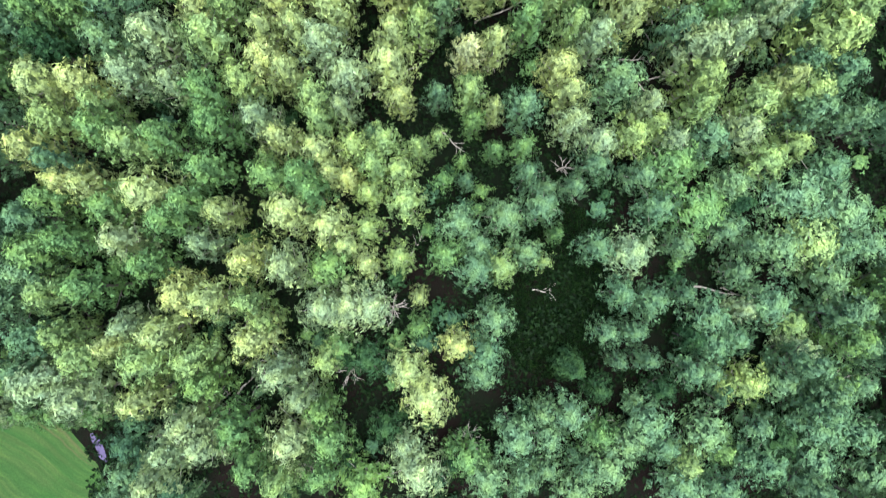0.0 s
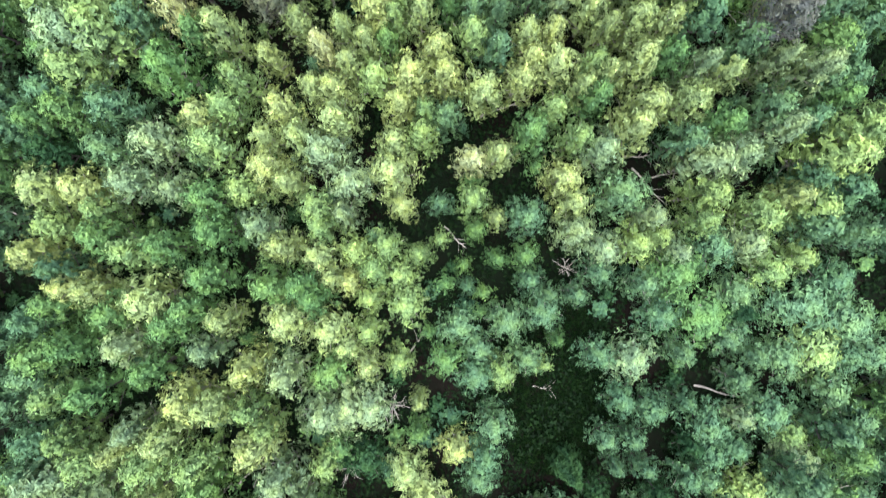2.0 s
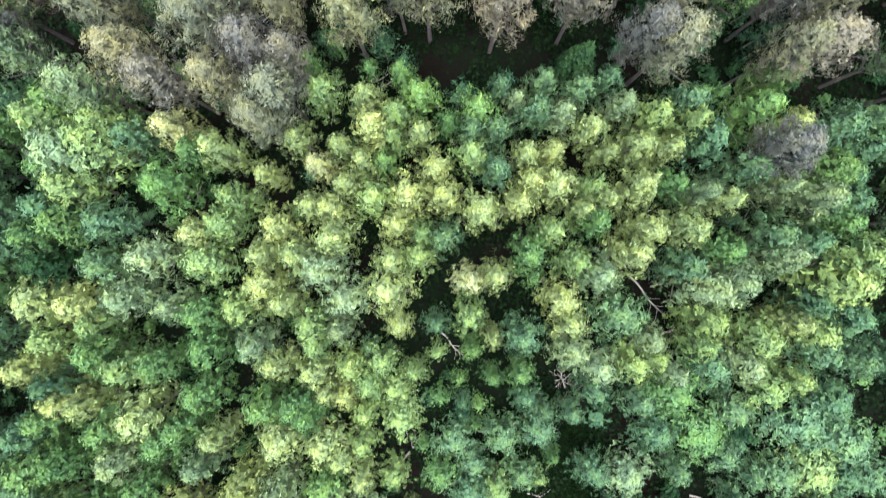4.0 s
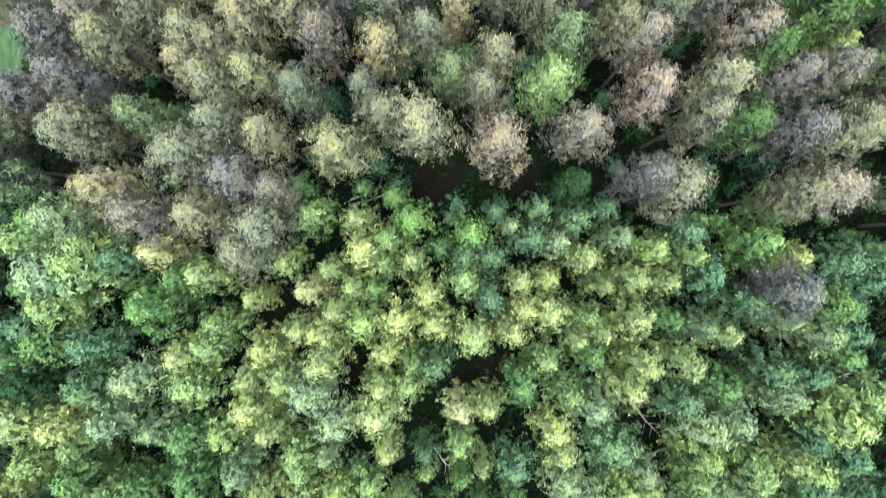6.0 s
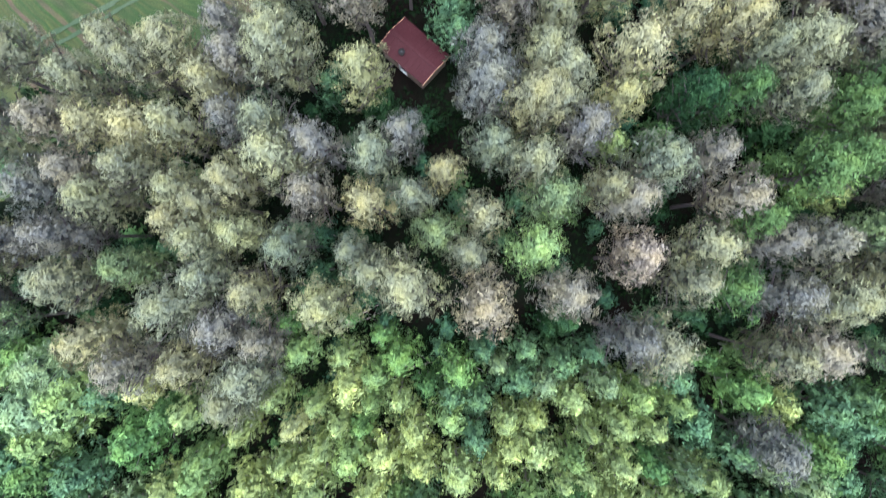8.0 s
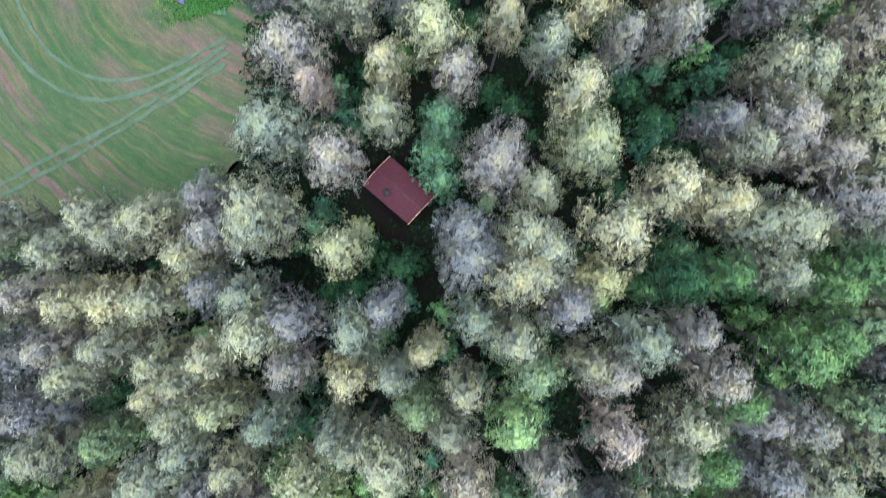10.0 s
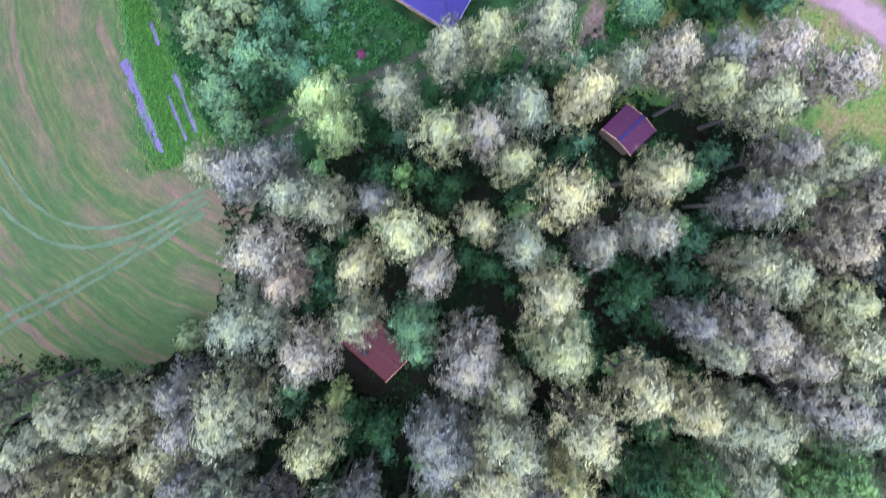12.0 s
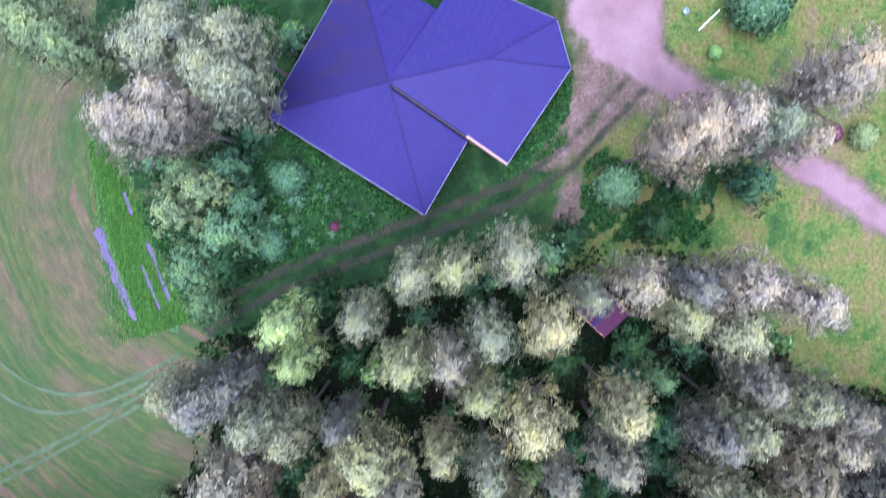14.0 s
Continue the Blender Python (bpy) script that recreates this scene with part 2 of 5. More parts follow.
YARD = yard_material()
BANK, _nt, _b, _o = material("ditch_grass")
_co, _mp = _nt.nodes.new("ShaderNodeTexCoord"), _nt.nodes.new("ShaderNodeMapping")
_mp.inputs["Rotation"].default_value, _mp.inputs["Scale"].default_value = (0, 0, radians(-28)), (2.2, 0.35, 1.0)
_nt.links.new(_co.outputs["Object"], _mp.inputs["Vector"])
_streak, _grain = noise_at(_nt, 1.0, 4.0, 0.65, _mp.outputs[0]), noise_at(_nt, 9.0, 4.0, 0.75, seed=5.0)
_c = ramp(_nt, _streak, [(0.32, (0.00546, 0.01872, 0.00546)), (0.46, (0.01248, 0.03744, 0.0078)), (0.58, (0.02496, 0.0624, 0.01248)), (0.70, (0.0234, 0.0234, 0.01872))])
_c = mix_rgb(_nt, 1.0, _c, ramp(_nt, _grain, [(0.3, (0.5, 0.5, 0.5)), (0.7, (1.5, 1.5, 1.5))]), "MULTIPLY")
_nt.links.new(_c, _b.inputs["Base Color"])
_b.inputs["Roughness"].default_value = 0.9
bump(_nt, _b, _grain, 0.6, 0.05)
PRESSED = sheet_material("pressed_grass", [(0.30, (0.026, 0.045, 0.022)), (0.70, (0.048, 0.064, 0.038))], 0.6, 5.0)
TALL = {
    "grass_blade": leaf_material("grass_blade", (0.045, 0.125, 0.024), (0.105, 0.225, 0.05), (0.012, 0.040, 0.009), 0.3),
    # herb leaves far darker than foliage, the shade under the crowns painted in
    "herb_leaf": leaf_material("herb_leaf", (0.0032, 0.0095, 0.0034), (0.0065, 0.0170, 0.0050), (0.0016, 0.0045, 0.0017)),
    "lawn_blade": leaf_material("lawn_blade", (0.045, 0.080, 0.018), (0.085, 0.120, 0.030), (0.022, 0.050, 0.012), 0.5),
    "rank_leaf": leaf_material("rank_leaf", (0.011, 0.041, 0.012), (0.033, 0.085, 0.020), (0.003, 0.014, 0.005)),
    # clearing blades darkened too, so that the gap among the trees looks shaded
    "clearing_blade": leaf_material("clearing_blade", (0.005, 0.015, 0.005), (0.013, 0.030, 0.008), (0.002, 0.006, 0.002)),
}
WATER, _nt, _b, _o = material("ditch_water")
_b.inputs["Base Color"].default_value = (0.040, 0.029, 0.076, 1)
_b.inputs["Roughness"].default_value = 0.3
_b.inputs["Specular IOR Level"].default_value = 0.12
bump(_nt, _b, noise_at(_nt, 5.0, 3.0), 0.15, 0.03)


def roof_material(name, low, high, rough, streak):
    """Painted sheet metal: rain streaks, dust and a little dulling."""
    m, nt, bsdf, out = material(name)
    big, small, spots = noise_at(nt, 0.35, 5.0), noise_at(nt, 7.0, 4.0, 0.7, seed=2.0), noise_at(nt, 30.0, 2.0, seed=6.0)
    col = mix_rgb(nt, big, low, high)
    col = mix_rgb(nt, ramp(nt, small, [(0.52, (0, 0, 0)), (0.75, (streak, streak, streak))]), col, tuple(min(1, 1.5 * v + 0.06) for v in high))
    nt.links.new(col, bsdf.inputs["Base Color"])
    rr = nt.nodes.new("ShaderNodeMapRange")
    rr.inputs["To Min"].default_value, rr.inputs["To Max"].default_value = rough - 0.1, rough + 0.15
    nt.links.new(small, rr.inputs["Value"])
    nt.links.new(rr.outputs[0], bsdf.inputs["Roughness"])
    bsdf.inputs["Specular IOR Level"].default_value = 0.12
    bump(nt, bsdf, spots, 0.08, 0.01)
    return m


ROOF_BLUE = roof_material("violet_roof_metal", (0.01014, 0.00741, 0.05538), (0.01443, 0.01076, 0.0702), 0.6, 0.2)
ROOF_STAINED, _nt, _b, _o = material("stained_roof_metal")
_co, _mp = _nt.nodes.new("ShaderNodeTexCoord"), _nt.nodes.new("ShaderNodeMapping")
_mp.inputs["Rotation"].default_value, _mp.inputs["Scale"].default_value = (0, 0, radians(26)), (0.22, 1.3, 1.0)
_nt.links.new(_co.outputs["Object"], _mp.inputs["Vector"])
_rust = ramp(_nt, noise_at(_nt, 1.0, 4.0, 0.6, _mp.outputs[0], 3.0), [(0.44, (0, 0, 0)), (0.66, (0.75, 0.75, 0.75))])
_c = mix_rgb(_nt, noise_at(_nt, 0.35, 5.0), (0.0075, 0.0055, 0.040), (0.0125, 0.0095, 0.060))
_c = mix_rgb(_nt, _rust, _c, mix_rgb(_nt, noise_at(_nt, 2.0, 4.0, 0.7, seed=8.0), (0.008, 0.005, 0.022), (0.024, 0.014, 0.046)))
_nt.links.new(_c, _b.inputs["Base Color"])
_b.inputs["Roughness"].default_value, _b.inputs["Specular IOR Level"].default_value = 0.65, 0.15
ROOF_RED = roof_material("red_roof_metal", (0.02574, 0.00546, 0.0078), (0.0351, 0.00858, 0.01092), 0.7, 0.25)
ROOF_PLUM = roof_material("plum_roof_metal", (0.0312, 0.0078, 0.02652), (0.04056, 0.01248, 0.03354), 0.8, 0.25)
RIDGE_BLUE = roof_material("ridge_metal", (0.0072, 0.0054, 0.041), (0.0102, 0.0076, 0.053), 0.7, 0.1)
# near-black colour for the painted shadow of the wing's raised verge
STEP_SHADE = roof_material("step_shadow", (0.003, 0.002, 0.012), (0.005, 0.004, 0.019), 0.8, 0.05)
GUTTER = plain("gutter_metal", (0.030, 0.026, 0.080), (0.055, 0.050, 0.120), 5.0, 0.5)
TIMBER = plain("timber_cladding", (0.45, 0.26, 0.14), (0.62, 0.40, 0.24), 4.0, 0.7)
OLD_BOARD = plain("old_board", (0.13, 0.09, 0.07), (0.24, 0.17, 0.13), 4.0, 0.85)
PINK_BOARD = plain("faded_board", (0.1482, 0.0897, 0.0741), (0.234, 0.1521, 0.1248), 4.0, 0.8)
# board colour darkened to hold the step shadow below the verge
SHADE_BOARD = plain("shaded_board", (0.018, 0.014, 0.022), (0.04, 0.03, 0.04), 4.0, 0.8)
BLUE_PLASTIC = plain("blue_plastic", (0.08, 0.12, 0.22), (0.13, 0.18, 0.30), 4.0, 0.5)
WHITE = plain("white_paint", (0.5304, 0.5304, 0.546), (0.663, 0.663, 0.663), 4.0, 0.5)
DARK_METAL = plain("dark_metal", (0.004, 0.004, 0.005), (0.010, 0.009, 0.010), 8.0, 0.7)
GLASS = plain("window_glass", (0.02, 0.025, 0.03), (0.05, 0.06, 0.07), 2.0, 0.08, relief=0.02)
PLUM_LEAF = leaf_material("leaf_plum", (0.075, 0.022, 0.055), (0.13, 0.045, 0.095), (0.035, 0.010, 0.025))


# ---- helpers for building ----
def smooth(a, b, v):
    s = min(max((v - a) / (b - a), 0.0), 1.0)
    return s * s * (3 - 2 * s)


def ground_z(x, y):
    """The land lies two metres lower south of the old stand; it is level round the house."""
    return -2.0 * (1 - smooth(22, 38, y))


def mesh_object(name, verts, faces, mat, parent=None, label=""):
    me = bpy.data.meshes.new(name)
    me.from_pydata(verts, [], faces)
    me.materials.append(mat)
    me.update()
    ob = new(name, me)
    ob.parent = parent
    if label:
        tagged(ob, label)
    return ob


def part(name, bm, mat, parent=None, label=""):
    me = bpy.data.meshes.new(name)
    bm.to_mesh(me)
    bm.free()
    me.materials.append(mat)
    ob = new(name, me)
    ob.parent = parent
    if label:
        tagged(ob, label)
    return ob


def thing(name, x, y, z, label, category, group="", kind="", turn=0.0):
    ob = new(name)
    ob.empty_display_size = 0.2
    ob.matrix_basis = pose(x, y, z, 0, 0, turn)
    return tagged(ob, label, category, group, kind)


def add_box(bm, lo, hi, m=None, bevel=0.0):
    vs = [bm.verts.new((x, y, z)) for x in (lo[0], hi[0]) for y in (lo[1], hi[1]) for z in (lo[2], hi[2])]
    for f in ((0, 1, 3, 2), (4, 6, 7, 5), (0, 4, 5, 1), (2, 3, 7, 6), (0, 2, 6, 4), (1, 5, 7, 3)):
        bm.faces.new([vs[i] for i in f])
    if m is not None:
        bmesh.ops.transform(bm, matrix=m, verts=vs)
    return vs


def add_tube(bm, pts, radii, sides=7):
    """A tapered bent tube along points."""
    rings = []
    for i, (p, r) in enumerate(zip(pts, radii)):
        a, b = Vector(pts[max(i - 1, 0)]), Vector(pts[min(i + 1, len(pts) - 1)])
        d = (b - a).normalized()
        u = d.orthogonal().normalized()
        w = d.cross(u)
        rings.append([bm.verts.new(Vector(p) + r * (math.cos(2 * math.pi * k / sides) * u + math.sin(2 * math.pi * k / sides) * w)) for k in range(sides)])
    for r0, r1 in zip(rings, rings[1:]):
        for k in range(sides):
            bm.faces.new((r0[k], r0[(k + 1) % sides], r1[(k + 1) % sides], r1[k]))
    bm.faces.new(rings[0][::-1])
    bm.faces.new(rings[-1])


def triangle_mesh(name, v, mat):
    """Loose triangles, three rows of v each."""
    count = len(v) // 3
    me = bpy.data.meshes.new(name)
    me.vertices.add(3 * count)
    me.vertices.foreach_set("co", v.ravel())
    me.loops.add(3 * count)
    me.loops.foreach_set("vertex_index", np.arange(3 * count, dtype=np.int32))
    me.polygons.add(count)
    me.polygons.foreach_set("loop_start", np.arange(0, 3 * count, 3, dtype=np.int32))
    me.materials.append(mat)
    me.update()
    me.validate()
    return me


def leaves_mesh(name, centres, radii, count, size, mat, rng, stretch=1.7, upward=0.35, lift=0.0):
    """Leaves spread over many overlapping clumps, mostly on their upper and outer sides."""
    centres, radii = np.array(centres, float), np.array(radii, float)
    rise = (centres[:, 2] - centres[:, 2].min()) / max(np.ptp(centres[:, 2]), 1e-6)
    weight = radii ** 2 * (0.4 + rise)
    weight /= weight.sum()
    pick = rng.choice(len(centres), count, p=weight)
    d = rng.normal(size=(count, 3))
    d[:, 2] += upward
    d /= np.linalg.norm(d, axis=1)[:, None]
    depth = 0.62 + 0.46 * rng.random(count) ** 0.6
    p = centres[pick] + d * np.array([1.0, 1.0, 0.8]) * (radii[pick] * depth)[:, None]
    flow = d + np.array([0, 0, 0.8])
    mid = np.array([centres[:, 0].mean(), centres[:, 1].mean(), np.quantile(centres[:, 2], 0.35)])
    out = p - mid
    out /= np.linalg.norm(out, axis=1)[:, None] + 1e-6
    n = 0.3 * d + 1.2 * out + 0.25 * rng.normal(size=(count, 3)) + np.array([0, 0, 0.2])
    n /= np.linalg.norm(n, axis=1)[:, None]
    along = np.cross(n, rng.normal(size=(count, 3)))
    along += lift * flow
    along /= np.linalg.norm(along, axis=1)[:, None]
    side = np.cross(n, along)
    side /= np.maximum(np.linalg.norm(side, axis=1)[:, None], 1e-6)
    s = size * (0.6 + 0.8 * rng.random(count))[:, None]
    a, b = along * s * stretch * 0.5, side * s * 0.5
    v = np.stack([p - a + b, p + a * 1.15, p - a * 0.9 - b], 1).reshape(-1, 3)
    return triangle_mesh(name, v, mat)


# ---- trees: built at a crown radius of one and a height of one, then planted to size ----
KINDS = {
    # crown base; twigs and their length; leaves, leaf size, stretch; trunk radius; peak and roundness of the outline, how far twigs point up, uneven outline
    "birch": dict(base=0.16, twigs=120, twig=0.30, leaves=2500, leaf=0.061, stretch=2.5, trunk=0.055, peak=0.30, dome=0.62, plume=0.9, uneven=0.11, shapes=6),
    "alder": dict(base=0.16, twigs=110, twig=0.30, leaves=2400, leaf=0.063, stretch=2.2, trunk=0.055, peak=0.30, dome=0.58, plume=0.6, uneven=0.13, shapes=5),
    "sapling": dict(base=0.18, twigs=70, twig=0.40, leaves=700, leaf=0.085, stretch=2.2, trunk=0.045, peak=0.25, dome=0.85, plume=0.8, uneven=0.2, shapes=4),
    "aspen": dict(base=0.42, twigs=160, twig=0.38, leaves=4300, leaf=0.041, stretch=3.3, trunk=0.070, peak=0.42, dome=0.58, plume=1.15, uneven=0.13, shapes=6),
    "great": dict(base=0.30, twigs=300, twig=0.30, leaves=9500, leaf=0.027, stretch=3.3, trunk=0.065, peak=0.45, dome=0.55, plume=0.9, uneven=0.15, shapes=4),
    "willow": dict(base=0.06, twigs=150, twig=0.26, leaves=4200, leaf=0.050, stretch=2.0, trunk=0.05, peak=0.30, dome=0.55, plume=0.5, uneven=0.2, shapes=3),
    "herb": dict(base=0.03, twigs=34, twig=0.35, leaves=900, leaf=0.11, stretch=1.6, trunk=0.04, peak=0.3, dome=0.5, plume=0.4, uneven=0.2, shapes=3),
    "shrub": dict(base=0.05, twigs=36, twig=0.35, leaves=320, leaf=0.17, stretch=1.7, trunk=0.05, peak=0.3, dome=0.6, plume=0.5, uneven=0.22, shapes=3),
    "spruce": dict(base=0.04, leaves=3400, leaf=0.11, stretch=2.6, trunk=0.05, shapes=2),
}
WORDS = {
    "green": "mid-green", "lime": "light yellow-green", "yellow": "sunlit yellow-green", "gold": "golden-yellow", "bright": "fresh bright-green",
    "cool": "bluish-green", "teal": "dull bluish-green", "pale": "pale silvery-green", "grey": "pale grey-beige", "silver": "pale silvery", "cream": "creamy yellow", "dusk": "dull grey-violet", "rose": "pale pinkish-beige", "blush": "faintly pink-tinged grey", "mint": "dull mint-green", "sage": "greyish sage-green", "moss": "yellowish moss-green", "wheat": "pale wheat-coloured", "dark": "dark green",
}
GROUPS = {"birch": "young birches of the stand", "alder": "young alders of the stand", "sapling": "saplings of the lower storey", "aspen": "old aspens of the wood", "great": "old aspens of the wood", "willow": "willow bushes", "spruce": "young spruces", "shrub": "undergrowth shrubs", "herb": "herb clumps beside the house"}
SHAPES = {}
PROTO = {}


ASPECT = {"birch": 4.6, "alder": 4.6, "sapling": 4.6, "aspen": 8.5, "great": 6.5, "willow": 1.9, "shrub": 1.9, "herb": 1.2, "spruce": 3.2}   # height over crown radius, so that leaves keep their shape


def crown_shape(kind, k):
    """A crown of radius one at true proportions: where each twig ends on the domed outline, the outline's normal there and the twig's own direction."""
    spec, tall = KINDS[kind], ASPECT[kind]
    rng = np.random.default_rng(100 * len(kind) + 17 * k + ord(kind[0]))
    lean = rng.normal(size=2) * 0.05
    squash, turn = 0.84 + 0.26 * rng.random(), rng.random(4) * 6.28
    low, deep, peak = spec["base"] * tall, (1 - spec["base"]) * tall, spec["peak"]
    n = spec["twigs"]
    f = (np.arange(n) + 0.5) / n
    rel = 1 - (1 - f) ** 1.35
    ang = np.arange(n) * 2.39996 + rng.normal(size=n) * 0.3

    def girth(q):
        return np.where(q < peak, 0.55 + 0.45 * q / peak, np.maximum(1 - ((np.clip(q, peak, 1) - peak) / (1.0 - peak)) ** 2, 0.0) ** spec["dome"])

    lobed = 1 + spec["uneven"] * (np.sin(2 * ang + turn[0] + 3 * rel) + 0.8 * np.sin(3 * ang + turn[1] - 6 * rel) + 0.7 * np.sin(5 * ang + turn[2] + 9 * rel)) + 0.06 * rng.normal(size=n)
    wide = girth(rel) * lobed
    slope = (girth(rel + 0.02) - girth(rel - 0.02)) / (0.04 * deep)
    end = np.stack([wide * np.cos(ang) + lean[0] * rel, squash * wide * np.sin(ang) + lean[1] * rel, low + deep * (rel + 0.02 * rng.normal(size=n) * (1 - rel))], 1)
    nrm = np.stack([np.cos(ang), np.sin(ang), np.clip(-slope, -0.3, 6.0)], 1)
    nrm /= np.linalg.norm(nrm, axis=1)[:, None]
    way = 0.7 * nrm + np.array([0, 0, 0.7 * spec["plume"]]) + 0.22 * rng.normal(size=(n, 3))
    way /= np.linalg.norm(way, axis=1)[:, None]
    return end, nrm, way, lean


def crown_mesh(kind, shape, mat, rng):
    """Slender leaves strung along every twig, thickest towards its end and the top of the crown, and sparser ones within."""
    spec, tall = KINDS[kind], ASPECT[kind]
    end, nrm, way, lean = shape
    count = spec["leaves"]
    rise = (end[:, 2] - end[:, 2].min()) / np.ptp(end[:, 2])
    weight = (0.45 + rise) * (0.3 + np.hypot(end[:, 0], end[:, 1]))
    pick = rng.choice(len(end), count, p=weight / weight.sum())
    inner = rng.random(count) < 0.22
    back = spec["twig"] * (1 - rng.random(count) ** 0.65)
    spread = spec["twig"] * (0.10 + 0.20 * back / spec["twig"])
    p = end[pick] - back[:, None] * way[pick] + rng.normal(size=(count, 3)) * spread[:, None]
    shrink = np.where(inner, rng.uniform(0.25, 0.75, count), 1.0)
    p[:, 0] *= shrink
    p[:, 1] *= shrink
    p[:, 2] -= np.where(inner, 0.25, 0.0)
    n = nrm[pick] + 0.15 * rng.normal(size=(count, 3))
    n /= np.linalg.norm(n, axis=1)[:, None]
    along = way[pick] + 0.5 * rng.normal(size=(count, 3))
    along -= (along * n).sum(1)[:, None] * n * 0.85
    along /= np.linalg.norm(along, axis=1)[:, None]
    side = np.cross(n, along)
    side /= np.maximum(np.linalg.norm(side, axis=1)[:, None], 1e-6)
    s = spec["leaf"] * (0.65 + 0.7 * rng.random(count))[:, None] * np.where(inner, 2.0, 1.0)[:, None]
    a, b = along * s * spec["stretch"] * 0.5, side * s * 0.5
    v = np.stack([p - a + b, p + a * 1.15, p - a * 0.9 - b], 1).reshape(-1, 3)
    me = triangle_mesh("crown", v, mat)
    me.transform(Matrix.Diagonal((1, 1, 1 / tall, 1)))
    return me


def make_tree(kind, tone, k):
    spec = KINDS[kind]
    mat = LEAF[tone]
    name = {"birch": "birch_tree", "alder": "alder_tree", "sapling": "sapling", "aspen": "aspen_tree", "great": "aspen_tree", "willow": "willow_bush", "shrub": "shrub", "herb": "herb_clump", "spruce": "spruce_tree"}[kind]
    root = new(name)
    root.empty_display_size = 0.2
    noun = {"birch": "slender young birch tree with a %s crown", "alder": "young alder tree with a %s leafy crown", "sapling": "thin sapling with %s leaves below the canopy", "aspen": "tall old aspen tree with a feathery %s crown",
            "great": "broad old aspen tree with a wide feathery %s crown",
            "willow": "low spreading willow bush with %s leaves", "shrub": "small %s leafy shrub of the undergrowth", "herb": "rank clump of %s garden herbs", "spruce": "small pointed spruce tree with %s needles"}[kind] % WORDS[tone]
    tagged(root, noun, "bush" if kind in ("willow", "shrub", "herb") else "tree", GROUPS[kind])
    if (kind, k) not in SHAPES:
        if kind == "spruce":
            SHAPES[kind, k] = spruce_parts(k, spec)
        else:
            shape = crown_shape(kind, k)
            end, nrm, way, lean = shape
            tall = ASPECT[kind]
            bm = bmesh.new()
            t = spec["trunk"]
            pts = [(lean[0] * z + 0.015 * math.sin(7 * z + k), lean[1] * z + 0.015 * math.cos(6 * z + k), z) for z in np.linspace(-0.02, 0.93, 6)]
            add_tube(bm, pts, [t * (1.25 - 1.12 * i / 5) for i in range(6)], 6)
            step = {"aspen": 7, "great": 10, "birch": 10, "alder": 10, "willow": 8}.get(kind, 0)
            for i in range(1, len(end), step) if step else ():
                # a limb rises from the trunk and ends in a twig
                e = Vector((end[i][0], end[i][1], end[i][2] / tall))
                p2 = e - Vector((way[i][0], way[i][1], way[i][2] / tall)) * spec["twig"]
                z0 = max(0.10, p2.z - 0.05 - 0.9 * math.hypot(p2.x, p2.y) / tall)
                p0 = Vector((lean[0] * z0, lean[1] * z0, z0))
                thick = 0.5 + 0.5 * (1 - z0)
                add_tube(bm, [p0, (p0 + p2) / 2 + Vector((0, 0, -0.01)), p2, e], [t * 0.34 * thick, t * 0.24 * thick, t * 0.14 * thick, t * 0.03], 4)
            me = bpy.data.meshes.new("trunk")
            bm.to_mesh(me)
            bm.free()
            me.materials.append(BARK_PALE if kind in ("birch", "sapling") else BARK_GREY)
            SHAPES[kind, k] = (me, shape)
    trunk_me, shape = SHAPES[kind, k]
    tr = new("trunk", trunk_me)
    tr.parent = root
    rng = np.random.default_rng(7 + 31 * k + len(kind))
    me = needle_mesh(mat, k, spec, rng) if kind == "spruce" else crown_mesh(kind, shape, mat, rng)
    cr = new("crown", me)
    cr.parent = root
    return root


def spruce_parts(k, spec):
    bm = bmesh.new()
    add_tube(bm, [(0, 0, z) for z in (0, 0.3, 0.7, 1.0)], [spec["trunk"] * s for s in (1.2, 0.9, 0.5, 0.08)], 7)
    me = bpy.data.meshes.new("trunk")
    bm.to_mesh(me)
    bm.free()
    me.materials.append(BARK_GREY)
    return me, []


def needle_mesh(mat, k, spec, rng):
    """Whorls of drooping boughs carrying needle sprays, narrowing to the tip."""
    a = ASPECT["spruce"]
    cs, rs = [], []
    for w in range(16):
        z = 0.06 + 0.92 * w / 15
        reach = (1 - z) * 0.95 + 0.03
        for b in range(max(4, int(11 * reach))):
            ang = 2 * math.pi * b / max(4, int(11 * reach)) + w * 0.7 + rng.normal() * 0.1
            for s in (0.35, 0.65, 0.95):
                cs.append((math.cos(ang) * reach * s, math.sin(ang) * reach * s, z * a - 0.25 * reach * s * s))
                rs.append(0.05 + 0.09 * reach)
    me = leaves_mesh("crown", cs, rs, spec["leaves"], spec["leaf"], mat, rng, spec["stretch"], 0.2, 0.4)
    me.transform(Matrix.Diagonal((1, 1, 1 / a, 1)))
    return me


dice = random.Random(11)
TREES_AT = []


def grow(kind, tone, x, y, r, h):
    k = dice.randrange(KINDS[kind]["shapes"])
    m = Matrix.LocRotScale((x, y, ground_z(x, y) - 0.03), Euler((radians(dice.uniform(-0.8, 0.8)), radians(dice.uniform(-0.8, 0.8)), dice.uniform(0, 6.28))), (r, r, h))
    if (kind, tone, k) not in PROTO:
        PROTO[kind, tone, k] = make_tree(kind, tone, k)
        PROTO[kind, tone, k].matrix_basis = m
        TREES_AT.append((x, y, r))
        return PROTO[kind, tone, k]
    TREES_AT.append((x, y, r))
    first = PROTO[kind, tone, k]
    return copy_thing(first, m @ Matrix.Diagonal((*(1 / s for s in first.scale), 1)))


